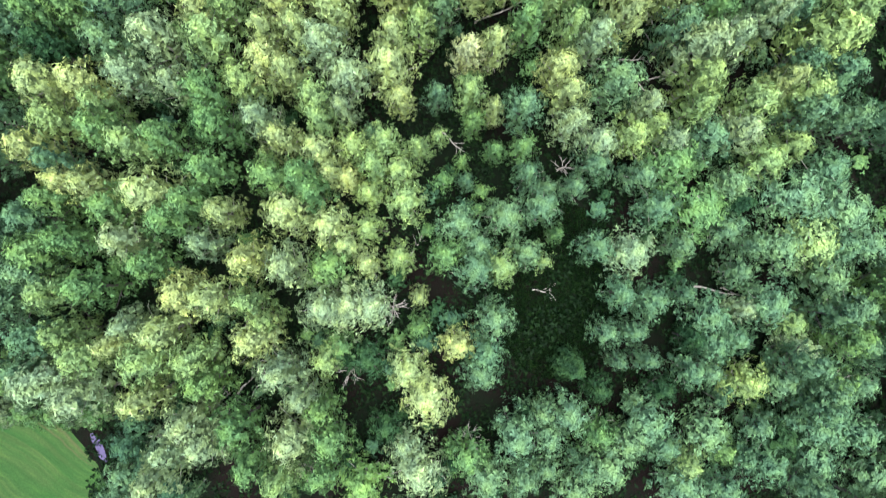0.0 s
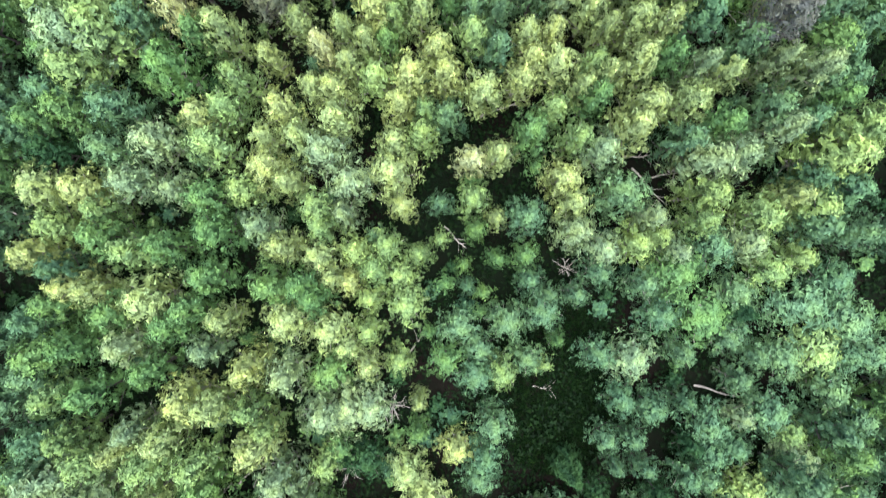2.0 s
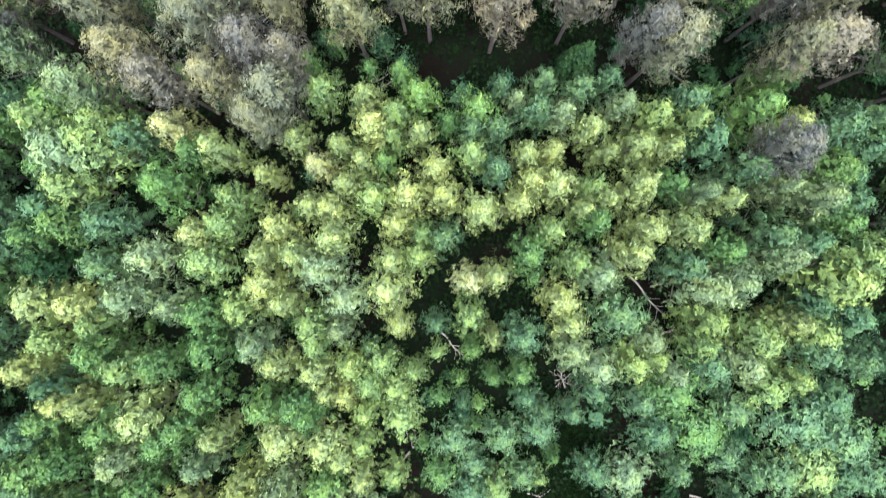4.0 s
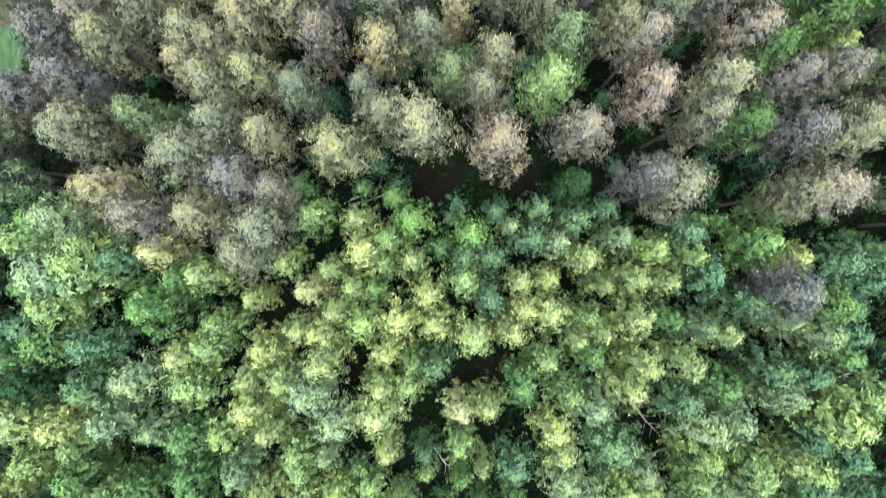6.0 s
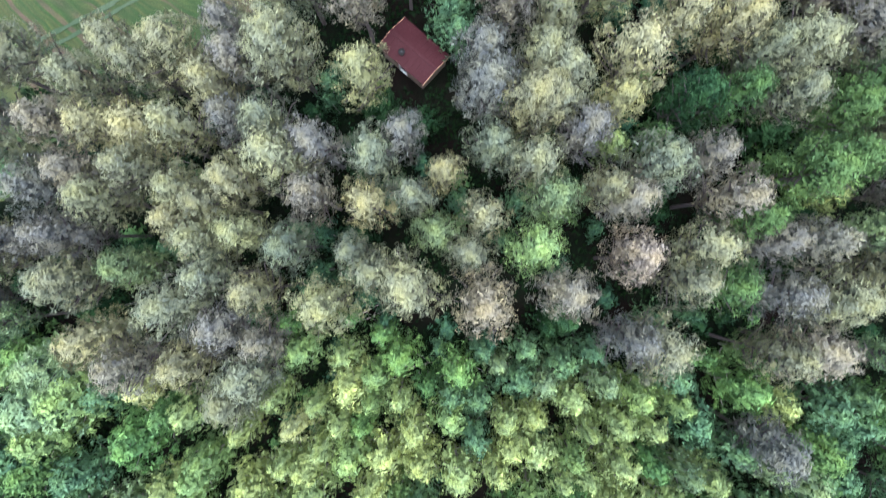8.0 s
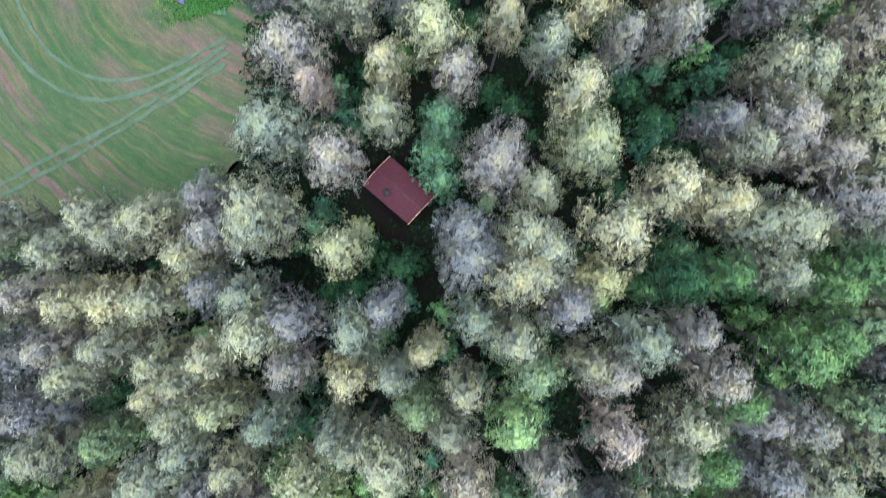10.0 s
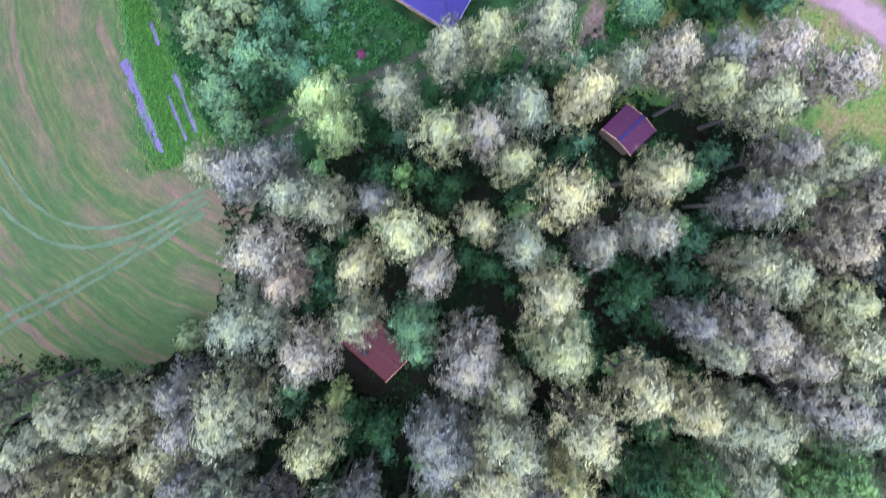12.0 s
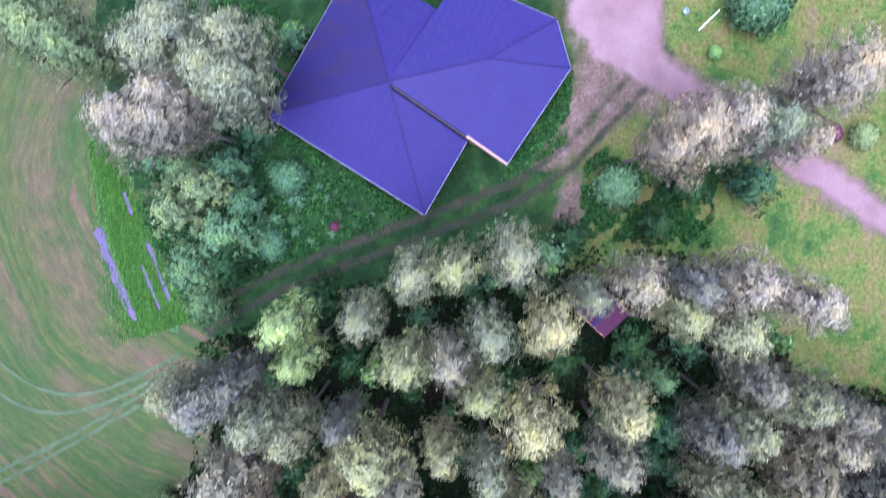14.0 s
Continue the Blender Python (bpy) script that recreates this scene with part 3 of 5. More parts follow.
def stand_top(x, y):
    """How high the young stand reaches: low round the clearing and south-east of it, high to the west and north."""
    west, north = 1 - smooth(-10, -3, x), smooth(4, 18, y)
    return max(8.0 * west, 4.0 + (4.0 + 1.6 * smooth(8, 16, x)) * north) + 1.6 * smooth(18, 26, y) * (1 - smooth(-16, -8, x))


def plant(kind, tone, rows):
    """Rows of x, y and crown radius."""
    wanted = tone
    for x, y, r in rows:
        r *= 1.30 if kind == "aspen" else 1.2 if kind in ("birch", "alder") else 1.12 if kind == "willow" else 1.25
        tone = "rose" if kind == "aspen" and wanted in ("grey", "dusk") and (x > 15.5 and y > 80 or x < -11 and y > 78) else wanted
        if kind == "aspen" and y < 5:
            tone = "pale"
        if kind in ("birch", "alder") and x < -6 and y < 14:
            tone = {"cool": "green", "green": "lime", "dark": "green", "teal": "cool", "lime": "yellow"}.get(wanted, wanted)
        if kind in ("birch", "alder") and 12 < y < 26 and (3.3 * x + 4.7 * y) % 1 < 0.5:
            tone = {"cool": "green", "green": "lime", "lime": "yellow", "dark": "cool"}.get(wanted, wanted)
        if kind in ("birch", "alder") and x > 2 and y < 8 and (5.7 * x + 2.9 * y) % 1 < 0.7:
            tone = {"lime": "cool", "pale": "cool", "yellow": "green", "green": "cool"}.get(wanted, wanted)
        if kind == "willow":
            tone = {"yellow": "teal", "bright": "teal", "green": "teal"}.get(wanted, wanted)
            if x < -12.6:
                tone = ("mint", "sage", "mint", "teal")[int((7.3 * x + 3.1 * y) % 1 * 4)]
            elif (7.3 * x + 3.1 * y) % 1 < 0.4:
                tone = "dark"
        size = kind
        if kind == "aspen":
            h = 15.9 + dice.uniform(-0.9, 0.9)
            size = "great" if r > 2.4 else "aspen"
        elif kind in ("birch", "alder"):
            top = stand_top(x, y) + dice.uniform(-0.7, 0.7)
            if y < 34:
                near = (55.0 - top) / (55.0 - (8.6 if x < -6 else 6.6))
                x, y = x * near, y * near if y < 0 else y
            h = 9.0 if 10 < x and y > 40 else top - ground_z(x, y)
        elif kind == "willow":
            h = 2.4 + 1.5 * min(r, 1.6) + dice.uniform(-1.2, 1.6)
        else:
            h = 3.4 * r + 1.5
        grow(size, tone, x, y, r, h)


# ---- the ground ----
def ground():
    verts, faces = [], []
    xs = [-3000, -900, -300, -140] + list(np.arange(-72, 72.1, 3)) + [140, 300, 900, 3000]
    ys = [-3000, -900, -300, -140] + list(np.arange(-60, 141, 3)) + [240, 400, 900, 3000]
    for y in ys:
        for x in xs:
            verts.append((x, y, ground_z(x, y)))
    n = len(xs)
    for j in range(len(ys) - 1):
        for i in range(n - 1):
            faces.append((j * n + i, j * n + i + 1, (j + 1) * n + i + 1, (j + 1) * n + i))
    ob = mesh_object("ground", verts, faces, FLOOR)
    return tagged(ob, "forest floor of leaf litter and moss, deep shade put into its colour", "ground", kind="structure")


def patch(name, outline, mat, z, label, category="ground", ragged=0.35, seed=1):
    """A sheet on the ground with a slightly ragged edge."""
    pts = []
    for i, (x, y) in enumerate(outline):
        x2, y2 = outline[(i + 1) % len(outline)]
        steps = max(1, int(math.hypot(x2 - x, y2 - y) / 0.35)) if math.hypot(x2 - x, y2 - y) < 60 else 12
        for s in range(steps):
            f = s / steps
            px, py = x + (x2 - x) * f, y + (y2 - y) * f
            pts.append((px + ragged * (noise.noise((px * 0.5, py * 0.5, seed)) + 0.25 * noise.noise((px * 1.6, py * 1.6, seed + 3))),
                        py + ragged * (noise.noise((px * 0.5, py * 0.5, seed + 9)) + 0.25 * noise.noise((px * 1.6, py * 1.6, seed + 5)))))
    bm = bmesh.new()
    f = bm.faces.new([bm.verts.new((x, y, ground_z(x, y) + z)) for x, y in pts])
    bmesh.ops.triangulate(bm, faces=[f], ngon_method="EAR_CLIP")
    for face in bm.faces:
        if face.normal.z < 0:
            face.normal_flip()
    ob = part(name, bm, mat)
    return tagged(ob, label, category, kind="structure")


def strip(name, line, width, mat, z, label, category="track", ragged=0.15, seed=1):
    """A band of even width along a bent line."""
    pts = []
    for i in range(len(line) - 1):
        p0, p1, p2, p3 = (Vector(line[min(max(j, 0), len(line) - 1)]) for j in (i - 1, i, i + 1, i + 2))
        steps = max(2, int((p2 - p1).length / 0.5))
        for s in range(steps):
            t = s / steps
            pts.append(0.5 * ((2 * p1) + (p2 - p0) * t + (2 * p0 - 5 * p1 + 4 * p2 - p3) * t * t + (3 * p1 - p0 - 3 * p2 + p3) * t ** 3))
    pts.append(Vector(line[-1]))
    verts, faces = [], []
    for i, p in enumerate(pts):
        d = (pts[min(i + 1, len(pts) - 1)] - pts[max(i - 1, 0)]).normalized()
        nrm = Vector((-d.y, d.x))
        w = width * 0.5 * (1 + ragged * 2 * noise.noise((p.x * 0.8, p.y * 0.8, seed)))
        w2 = width * 0.5 * (1 + ragged * 2 * noise.noise((p.x * 0.8, p.y * 0.8, seed + 4)))
        if i in (0, len(pts) - 1):
            w, w2 = w * 0.3, w2 * 0.3
        for q in (p + nrm * w, p - nrm * w2):
            verts.append((q.x, q.y, ground_z(q.x, q.y) + z))
    for i in range(len(pts) - 1):
        faces.append((2 * i + 1, 2 * i + 3, 2 * i + 2, 2 * i))
    ob = mesh_object(name, verts, faces, mat)
    return tagged(ob, label, category, kind="structure")


def grass(name, count, inside, height, mat, label, seed, spread=0.05, combed=(0.0, 0.0)):
    """Blades over a stretch of ground, in one mesh."""
    rng = np.random.default_rng(seed)
    verts, faces = [], []
    while len(faces) < count:
        x, y = inside(rng)
        if x is None:
            continue
        z = ground_z(x, y)
        h, a, w = height * rng.uniform(0.5, 1.3), rng.uniform(0, 6.28), spread * rng.uniform(0.6, 1.4)
        lx, ly = rng.normal(size=2) * 0.45 * h
        lx, ly = lx + combed[0] * h * 1.6, ly + combed[1] * h * 1.6
        i = len(verts)
        verts += [(x - w * math.cos(a), y - w * math.sin(a), z), (x + w * math.cos(a), y + w * math.sin(a), z), (x + lx, y + ly, z + h)]
        faces.append((i, i + 1, i + 2))
    ob = mesh_object(name, verts, faces, mat)
    return tagged(ob, label, "grass", kind="stuff")


ground()
patch("field_north", [(-13.0, 60.5), (-12.6, 63.5), (-12.8, 67.6), (-17.0, 70.5), (-19.5, 75.0), (-20.0, 81.5), (-20.0, 90.0), (-22, 120), (-200, 150), (-200, 39), (-60, 38.4), (-36.0, 38.4), (-32.6, 38.8), (-31.6, 42.0), (-28.0, 45.0), (-20.0, 48.0), (-14.0, 54.0)],
      FIELD, 0.02, "mown green hay field with dry arcs", "field", 0.6, 2)
patch("field_south", [(-30.2, -13.6), (-27.5, -17.0), (-25.0, -24.0), (-24.0, -60.0), (-90.0, -60.0), (-90.0, -12.0), (-36.5, -12.6)], FIELD_SOUTH, 0.02, "bright green meadow at the edge of the wood", "field", 0.5, 4)
patch("meadow_corner", [(-44.0, 38.6), (-36.0, 38.7), (-33.0, 39.0), (-32.2, 41.0), (-33.6, 43.0), (-37.0, 43.6), (-44.0, 42.0)], BANK, 0.044, "lush bright-green grass in the corner of the field", "grass", 0.5, 12)
patch("ditch_bank", [(-24.4, 79.0), (-23.9, 75.5), (-23.2, 71.5), (-21.6, 67.0), (-19.6, 64.7), (-16.5, 64.5), (-17.0, 67.2), (-19.2, 71.3), (-21.6, 75.5), (-23.4, 79.2)],
      BANK, 0.044, "lush green grass along a wet ditch", "grass", 0.06, 8)
LAWN_EDGE = [(-15.0, 64.6), (-9.0, 64.6), (0.0, 68.4), (9.0, 72.6), (15.0, 71.2), (24.0, 72.0), (28.6, 69.0), (31.0, 65.5), (45.0, 62.0), (70.0, 60.0), (70.0, 120.0), (-25.0, 120.0), (-24.6, 86.0), (-21.0, 75.0), (-16.4, 68.6)]
GRAVEL_EDGE = [(11.4, 120.0), (11.4, 92.0), (11.9, 90.0), (13.6, 88.3), (16.6, 86.8), (20.0, 85.4), (24.0, 83.4), (28.6, 80.9), (32.4, 79.0), (36.5, 76.7), (60.0, 60.0), (61.4, 62.2), (37.2, 78.3), (33.2, 80.6), (29.9, 82.4), (25.5, 85.0), (22.2, 86.5), (20.4, 87.5), (18.6, 88.8), (18.0, 90.3), (18.1, 93.0), (20.5, 120.0)]
EARTH_EDGE = [(12.0, 91.0), (11.9, 86.8), (10.8, 82.6), (9.4, 79.4), (11.6, 79.0), (14.0, 81.6), (16.6, 83.6), (19.6, 84.9), (18.0, 86.6), (14.4, 89.0)]
PATH_EDGE = [(12.2, 79.4), (13.6, 79.2), (13.8, 76.0), (12.4, 74.2), (11.4, 76.0)]
LANE = [(18.5, 88.4), (14.6, 83.6), (12.2, 80.4), (8.6, 77.6), (4.0, 75.4), (-0.3, 73.4), (-5.0, 71.2), (-9.7, 68.9), (-13.2, 66.6), (-15.8, 64.6), (-17.6, 62.9)]


def to_line(px, py, line):
    """Distance from each point to a bent line."""
    best = np.full(px.shape, 1e9)
    for (ax, ay), (bx, by) in zip(line, line[1:]):
        dx, dy = bx - ax, by - ay
        f = np.clip(((px - ax) * dx + (py - ay) * dy) / (dx * dx + dy * dy), 0, 1)
        best = np.minimum(best, np.hypot(px - ax - f * dx, py - ay - f * dy))
    return best


def inside_by(px, py, outline):
    """Distance inside an outline, negative without."""
    within = np.zeros(px.shape, bool)
    for (ax, ay), (bx, by) in zip(outline, outline[1:] + outline[:1]):
        if ay != by:
            within ^= ((ay > py) != (by > py)) & (px < (bx - ax) * (py - ay) / (by - ay) + ax)
    return np.where(within, 1, -1) * to_line(px, py, outline + outline[:1])


def yard():
    """One sheet round the house, shared out cell by cell to grass, lane, trodden earth and gravel."""
    step = 0.4
    xs, ys = np.arange(-26, 64.1, step), np.arange(58, 110.1, step)
    gx, gy = np.meshgrid(xs, ys)
    fray = np.array([noise.noise((x * 0.6, y * 0.6, 6)) + 0.5 * noise.noise((x * 1.7, y * 1.7, 9)) for x, y in zip(gx.ravel(), gy.ravel())]).reshape(gx.shape)
    lawn = inside_by(gx, gy, LAWN_EDGE) + 0.5 * fray
    edge = inside_by(gx, gy, GRAVEL_EDGE)
    gravel = np.clip(0.46 + 0.50 * edge + 0.10 * fray, 0, 1)
    dry = np.clip((gx - 9.0) / 8.0 + 0.3 * fray, 0, 1)
    earth = np.clip(0.35 + 0.35 * np.maximum(inside_by(gx, gy, EARTH_EDGE), inside_by(gx, gy, PATH_EDGE)) + 0.2 * fray, 0, 0.75)
    earth = np.maximum(earth, np.clip(0.42 + 0.35 * (edge + 0.5) + 0.15 * fray, 0, 0.75))
    off = to_line(gx, gy, LANE)
    rut = np.clip(0.78 * np.exp(-((off - 0.72) / 0.42) ** 2) + 0.1 * fray, 0, 1) * (off < 2) * (1 - 0.5 * earth) * np.clip((np.hypot(gx + 17.6, gy - 62.9) - 0.6) / 2.5, 0, 1)
    kinds = np.where(gravel > 0.40, 3, np.where(earth > 0.36, 2, np.where(off < 1.25, 1, 0)))
    kinds = np.where((lawn > 0) | (kinds > 1), kinds, -1)
    n = len(xs)
    for code, name, label, category in ((0, "lawn", "rough grass round the house", "grass"), (1, "farm_lane", "worn farm lane with two dark wheel ruts", "track"),
                                        (2, "trodden_verge", "trodden reddish earth beside the yard", "ground"), (3, "driveway", "pinkish gravel driveway and yard", "driveway")):
        used, faces = {}, []
        for j in range(len(ys) - 1):
            for i in range(n - 1):
                if kinds[j, i] == code:
                    faces.append([used.setdefault(v, len(used)) for v in (j * n + i, j * n + i + 1, (j + 1) * n + i + 1, (j + 1) * n + i)])
        flat = list(used)
        ob = mesh_object(name, [(gx.flat[v], gy.flat[v], ground_z(gx.flat[v], gy.flat[v]) + 0.03) for v in flat], faces, YARD)
        for key, field in (("gravel", gravel), ("earth", earth), ("rut", rut), ("dry", dry)):
            ob.data.attributes.new(key, "FLOAT", "POINT").data.foreach_set("value", [float(field.flat[v]) for v in flat])
        tagged(ob, label, category, kind="structure")


yard()
# wheel marks fanning out over the field from the end of the lane
MARKS = [
    [(-16.4, 62.9), (-19.6, 60.9), (-23.2, 59.2), (-27.0, 59.0), (-30.6, 61.0), (-33.4, 65.0), (-35.0, 71.0)],
    [(-16.4, 62.2), (-20.0, 59.6), (-24.0, 57.7), (-28.0, 57.4), (-32.2, 59.6), (-35.2, 63.8), (-36.6, 70.0)],
    [(-16.2, 61.7), (-20.0, 58.9), (-25.0, 55.4), (-31.0, 51.8), (-40.0, 46.0)],
    [(-16.4, 60.8), (-20.6, 57.7), (-25.6, 54.2), (-31.6, 50.4), (-40.0, 44.8)],
]
for n, line in enumerate(MARKS):
    strip("wheel_mark", line, 0.32, PRESSED, 0.072 + 0.004 * n, "pale pressed wheel mark across the mown field", "track", 0.5, n)
for n, (line, w) in enumerate([([(-23.4, 72.2), (-22.6, 69.8), (-21.4, 67.6), (-20.0, 65.2)], 0.68), ([(-19.6, 71.6), (-18.6, 69.2), (-17.5, 66.9)], 0.46),
                               ([(-20.0, 69.9), (-19.0, 67.8), (-18.2, 66.2)], 0.3), ([(-21.7, 75.4), (-20.8, 73.4)], 0.35), ([(-19.0, 66.4), (-18.4, 65.6)], 0.5)]):
    strip("ditch_water", line, w, WATER, 0.09 + 0.004 * n, "still violet-grey water in the ditch", "water", 0.8, 20 + n)
strip("ditch_water", [(-28.2, -14.1), (-27.5, -15.2), (-26.9, -16.4)], 0.6, WATER, 0.06, "still violet-grey water in the ditch", "water", 0.5, 31)


# ---- the house ----
def slab(bm, pts, thick):
    """A flat panel with thickness downward."""
    top = [bm.verts.new(p) for p in pts]
    low = [bm.verts.new((x, y, z - thick)) for x, y, z in pts]
    bm.faces.new(top)
    bm.faces.new(low[::-1])
    n = len(pts)
    for i in range(n):
        bm.faces.new((top[i], low[i], low[(i + 1) % n], top[(i + 1) % n]))


def seams(panel, pts, eave, gap, mat, high=0.035):
    """Standing seams up a roof panel, square to its eave, clipped to its outline."""
    P = [Vector(p) for p in pts]
    u = (Vector(eave[1]) - Vector(eave[0])).normalized()
    nrm = (P[1] - P[0]).cross(P[2] - P[0]).normalized()
    if nrm.z < 0:
        nrm = -nrm
    v = nrm.cross(u)
    o = P[0]
    flat = [((p - o).dot(u), (p - o).dot(v)) for p in P]
    lo, hi = min(a for a, _ in flat), max(a for a, _ in flat)
    s = lo + gap * 0.5
    while s < hi:
        cuts = []
        for i, (a, b) in enumerate(flat):
            c, d = flat[(i + 1) % len(flat)]
            if (a - s) * (c - s) < 0:
                cuts.append(b + (d - b) * (s - a) / (c - a))
        if len(cuts) >= 2 and max(cuts) - min(cuts) > 0.3:
            bm = bmesh.new()
            m = Matrix.Translation(o) @ Matrix(((u.x, v.x, nrm.x, 0), (u.y, v.y, nrm.y, 0), (u.z, v.z, nrm.z, 0), (0, 0, 0, 1)))
            add_box(bm, (s - 0.014, min(cuts) + 0.05, -0.01), (s + 0.014, max(cuts) - 0.05, high), m)
            part("seam", bm, mat, panel)
        s += gap


def bar(bm, a, b, w, h):
    """A bar from a to b, w wide and h high."""
    a, b = Vector(a), Vector(b)
    d = (b - a).normalized()
    side = d.cross(Vector((0, 0, 1))).normalized()
    up = side.cross(d)
    m = Matrix.Translation(a) @ Matrix(((side.x, d.x, up.x, 0), (side.y, d.y, up.y, 0), (side.z, d.z, up.z, 0), (0, 0, 0, 1)))
    add_box(bm, (-w / 2, 0, -h / 2), (w / 2, (b - a).length, h / 2), m)


def wall_between(name, a, b, z0, z1, thick, mat, parent, opening=None):
    """A wall along a to b; an opening (from, to, sill, head) goes through it."""
    a, b = Vector((*a, 0)), Vector((*b, 0))
    d = (b - a).normalized()
    L = (b - a).length
    m = Matrix.Translation(a) @ Matrix(((d.x, -d.y, 0, 0), (d.y, d.x, 0, 0), (0, 0, 1, 0), (0, 0, 0, 1)))
    bm = bmesh.new()
    t = thick / 2
    if opening:
        s, e, lo, hi = opening
        for lo3, hi3 in (((0, -t, z0), (s, t, z1)), ((e, -t, z0), (L, t, z1)), ((s, -t, z0), (e, t, lo)), ((s, -t, hi), (e, t, z1))):
            add_box(bm, lo3, hi3, m)
    else:
        add_box(bm, (0, -t, z0), (L, t, z1), m)
    w = part(name, bm, mat, parent)
    # boards stand a little proud
    n = int(L / 0.3)
    for i in range(n):
        if opening and opening[0] - 0.3 < i * 0.3 < opening[1]:
            continue
        bm = bmesh.new()
        add_box(bm, (i * 0.3 + 0.01, -t - 0.02, z0 + 0.05), (i * 0.3 + 0.28, -t - 0.002, z1 - 0.02), m)
        part("board", bm, mat, w)
    if opening:
        s, e, lo, hi = opening
        bm = bmesh.new()
        for lo3, hi3 in (((s, -t - 0.03, lo), (s + 0.07, t, hi)), ((e - 0.07, -t - 0.03, lo), (e, t, hi)), ((s, -t - 0.03, lo), (e, t, lo + 0.07)), ((s, -t - 0.03, hi - 0.07), (e, t, hi))):
            add_box(bm, lo3, hi3, m)
        win = part("window", bm, WHITE, parent, "white-framed window")
        bm = bmesh.new()
        add_box(bm, (s + 0.07, -0.01, lo + 0.07), (e - 0.07, 0.01, hi - 0.07), m)
        part("pane", bm, GLASS, win)
    return w


def house():
    root = thing("house", 0, 0, 0, "house with a violet-blue metal hip roof and timber walls", "house")
    W, S, A = (-10.0, 81.5, 3.0), (1.9, 75.3, 3.0), (-1.1, 84.1, 5.9)
    E2, N = (7.4, 86.9, 3.0), (-4.4, 92.9, 3.0)
    AS, E, N2, R = (7.5, 79.4, 3.05), (11.4, 86.5, 3.05), (10.1, 89.8, 3.05), (5.5, 86.4, 4.59)
    A2 = (-1.1, 84.1, 6.0)
    # the far eave runs level in the plane of its own slope
    nrm = (Vector(A2) - Vector(N2)).cross(Vector(R) - Vector(N2))
    run = Vector((-nrm.y, nrm.x, 0)).normalized()
    N3 = tuple(Vector(N2) + run * (7.5 if run.y > 0 else -7.5))
    panels = [([A, W, S], (W, S)), ([A, S, E2], (S, E2)), ([A, N, W], (N, W)), ([A, E2, N], (E2, N)),
              ([A2, AS, E, R], (AS, E)), ([R, E, N2], (E, N2)), ([A2, R, N2, N3], (N2, N3))]
    for pts, eave in panels:
        bm = bmesh.new()
        slab(bm, pts, 0.10)
        stained = pts == [A, N, W]
        metal = ROOF_STAINED if stained else ROOF_BLUE
        seams(part("roof_panel", bm, metal, root, "dark rust-stained violet roof panel" if stained else "violet-blue sheet-metal roof panel"), pts, eave, 0.6, metal, 0.016)
    for a, b in ((A, W), (A, S), (A, N), (A2, R), (R, E), (R, N2)):
        bm = bmesh.new()
        bar(bm, (a[0], a[1], a[2] + 0.05), (b[0], b[1], b[2] + 0.05), 0.11, 0.05)
        part("ridge_cap", bm, RIDGE_BLUE, root)
    # the raised verge of the wing, open timber below it
    bm = bmesh.new()
    dv = (Vector(AS) - Vector(A2)).normalized()
    low = [Vector(A2) + Vector((0, 0, -0.12)), Vector(AS) + Vector((0, 0, -0.12))]
    bar(bm, low[0] + dv * 6.6, low[1], 0.16, 0.24)
    part("verge_board", bm, PINK_BOARD, root, "pale timber verge board")
    bm = bmesh.new()
    IN = Vector((4.75, 81.0, 2.95))
    side = dv.cross(Vector((0, 0, 1))).normalized() * 0.06
    face = [Vector(A2) + dv * 0.4 + side + Vector((0, 0, -0.14)), Vector(AS) + side + Vector((0, 0, -0.14)), Vector((AS[0], AS[1], 2.6)) + side, IN + side, Vector(A) + dv * 0.4 + side]
    front = [bm.verts.new(p) for p in face]
    back = [bm.verts.new(p + side.normalized() * 0.06) for p in face]
    bm.faces.new(front)
    bm.faces.new(back[::-1])
    for k in range(5):
        bm.faces.new((front[k], back[k], back[(k + 1) % 5], front[(k + 1) % 5]))
    bmesh.ops.recalc_face_normals(bm, faces=bm.faces)
    # added dark bar on the main roof, in place of the verge's shadow
    shade_bm = bmesh.new()
    bar(shade_bm, Vector(A) + dv * 0.3 + side * 3.4 + Vector((0, 0, -0.02)), IN + side * 2.2 + Vector((0, 0, 0.06)), 0.30, 0.05)
    part("verge_shadow", shade_bm, STEP_SHADE, root, "dark strip painting the verge's shadow on the roof")
    # the wall's boards are coloured as if in the verge's shadow
    part("verge_wall", bm, SHADE_BOARD, root, "boarded wall under the raised verge, its shadow painted in")
    for a, b in ((W, S), (S, (4.6, 81.0, 3.0)), (AS, E), (E, N2), (N2, N3), (W, N)):
        bm = bmesh.new()
        bar(bm, (a[0], a[1], a[2] - 0.10), (b[0], b[1], b[2] - 0.10), 0.10, 0.10)
        part("gutter", bm, GUTTER, root, "pale violet metal gutter")
    inner = lambda p, c, k: (c[0] + (p[0] - c[0]) * k, c[1] + (p[1] - c[1]) * k)
    c = (A[0], A[1])
    w, s, e, n = (inner(p, c, 0.91) for p in (W, S, E2, N))
    wall_between("wall", w, s, 0.0, 3.05, 0.25, TIMBER, root, (2.0, 3.4, 0.9, 2.2))
    wall_between("wall", s, e, 0.0, 3.05, 0.25, TIMBER, root, (1.6, 2.8, 0.9, 2.2))
    wall_between("wall", e, n, 0.0, 3.05, 0.25, TIMBER, root)
    wall_between("wall", n, w, 0.0, 3.05, 0.25, TIMBER, root, (5.0, 6.4, 0.9, 2.2))
    c2 = (5.0, 86.5)
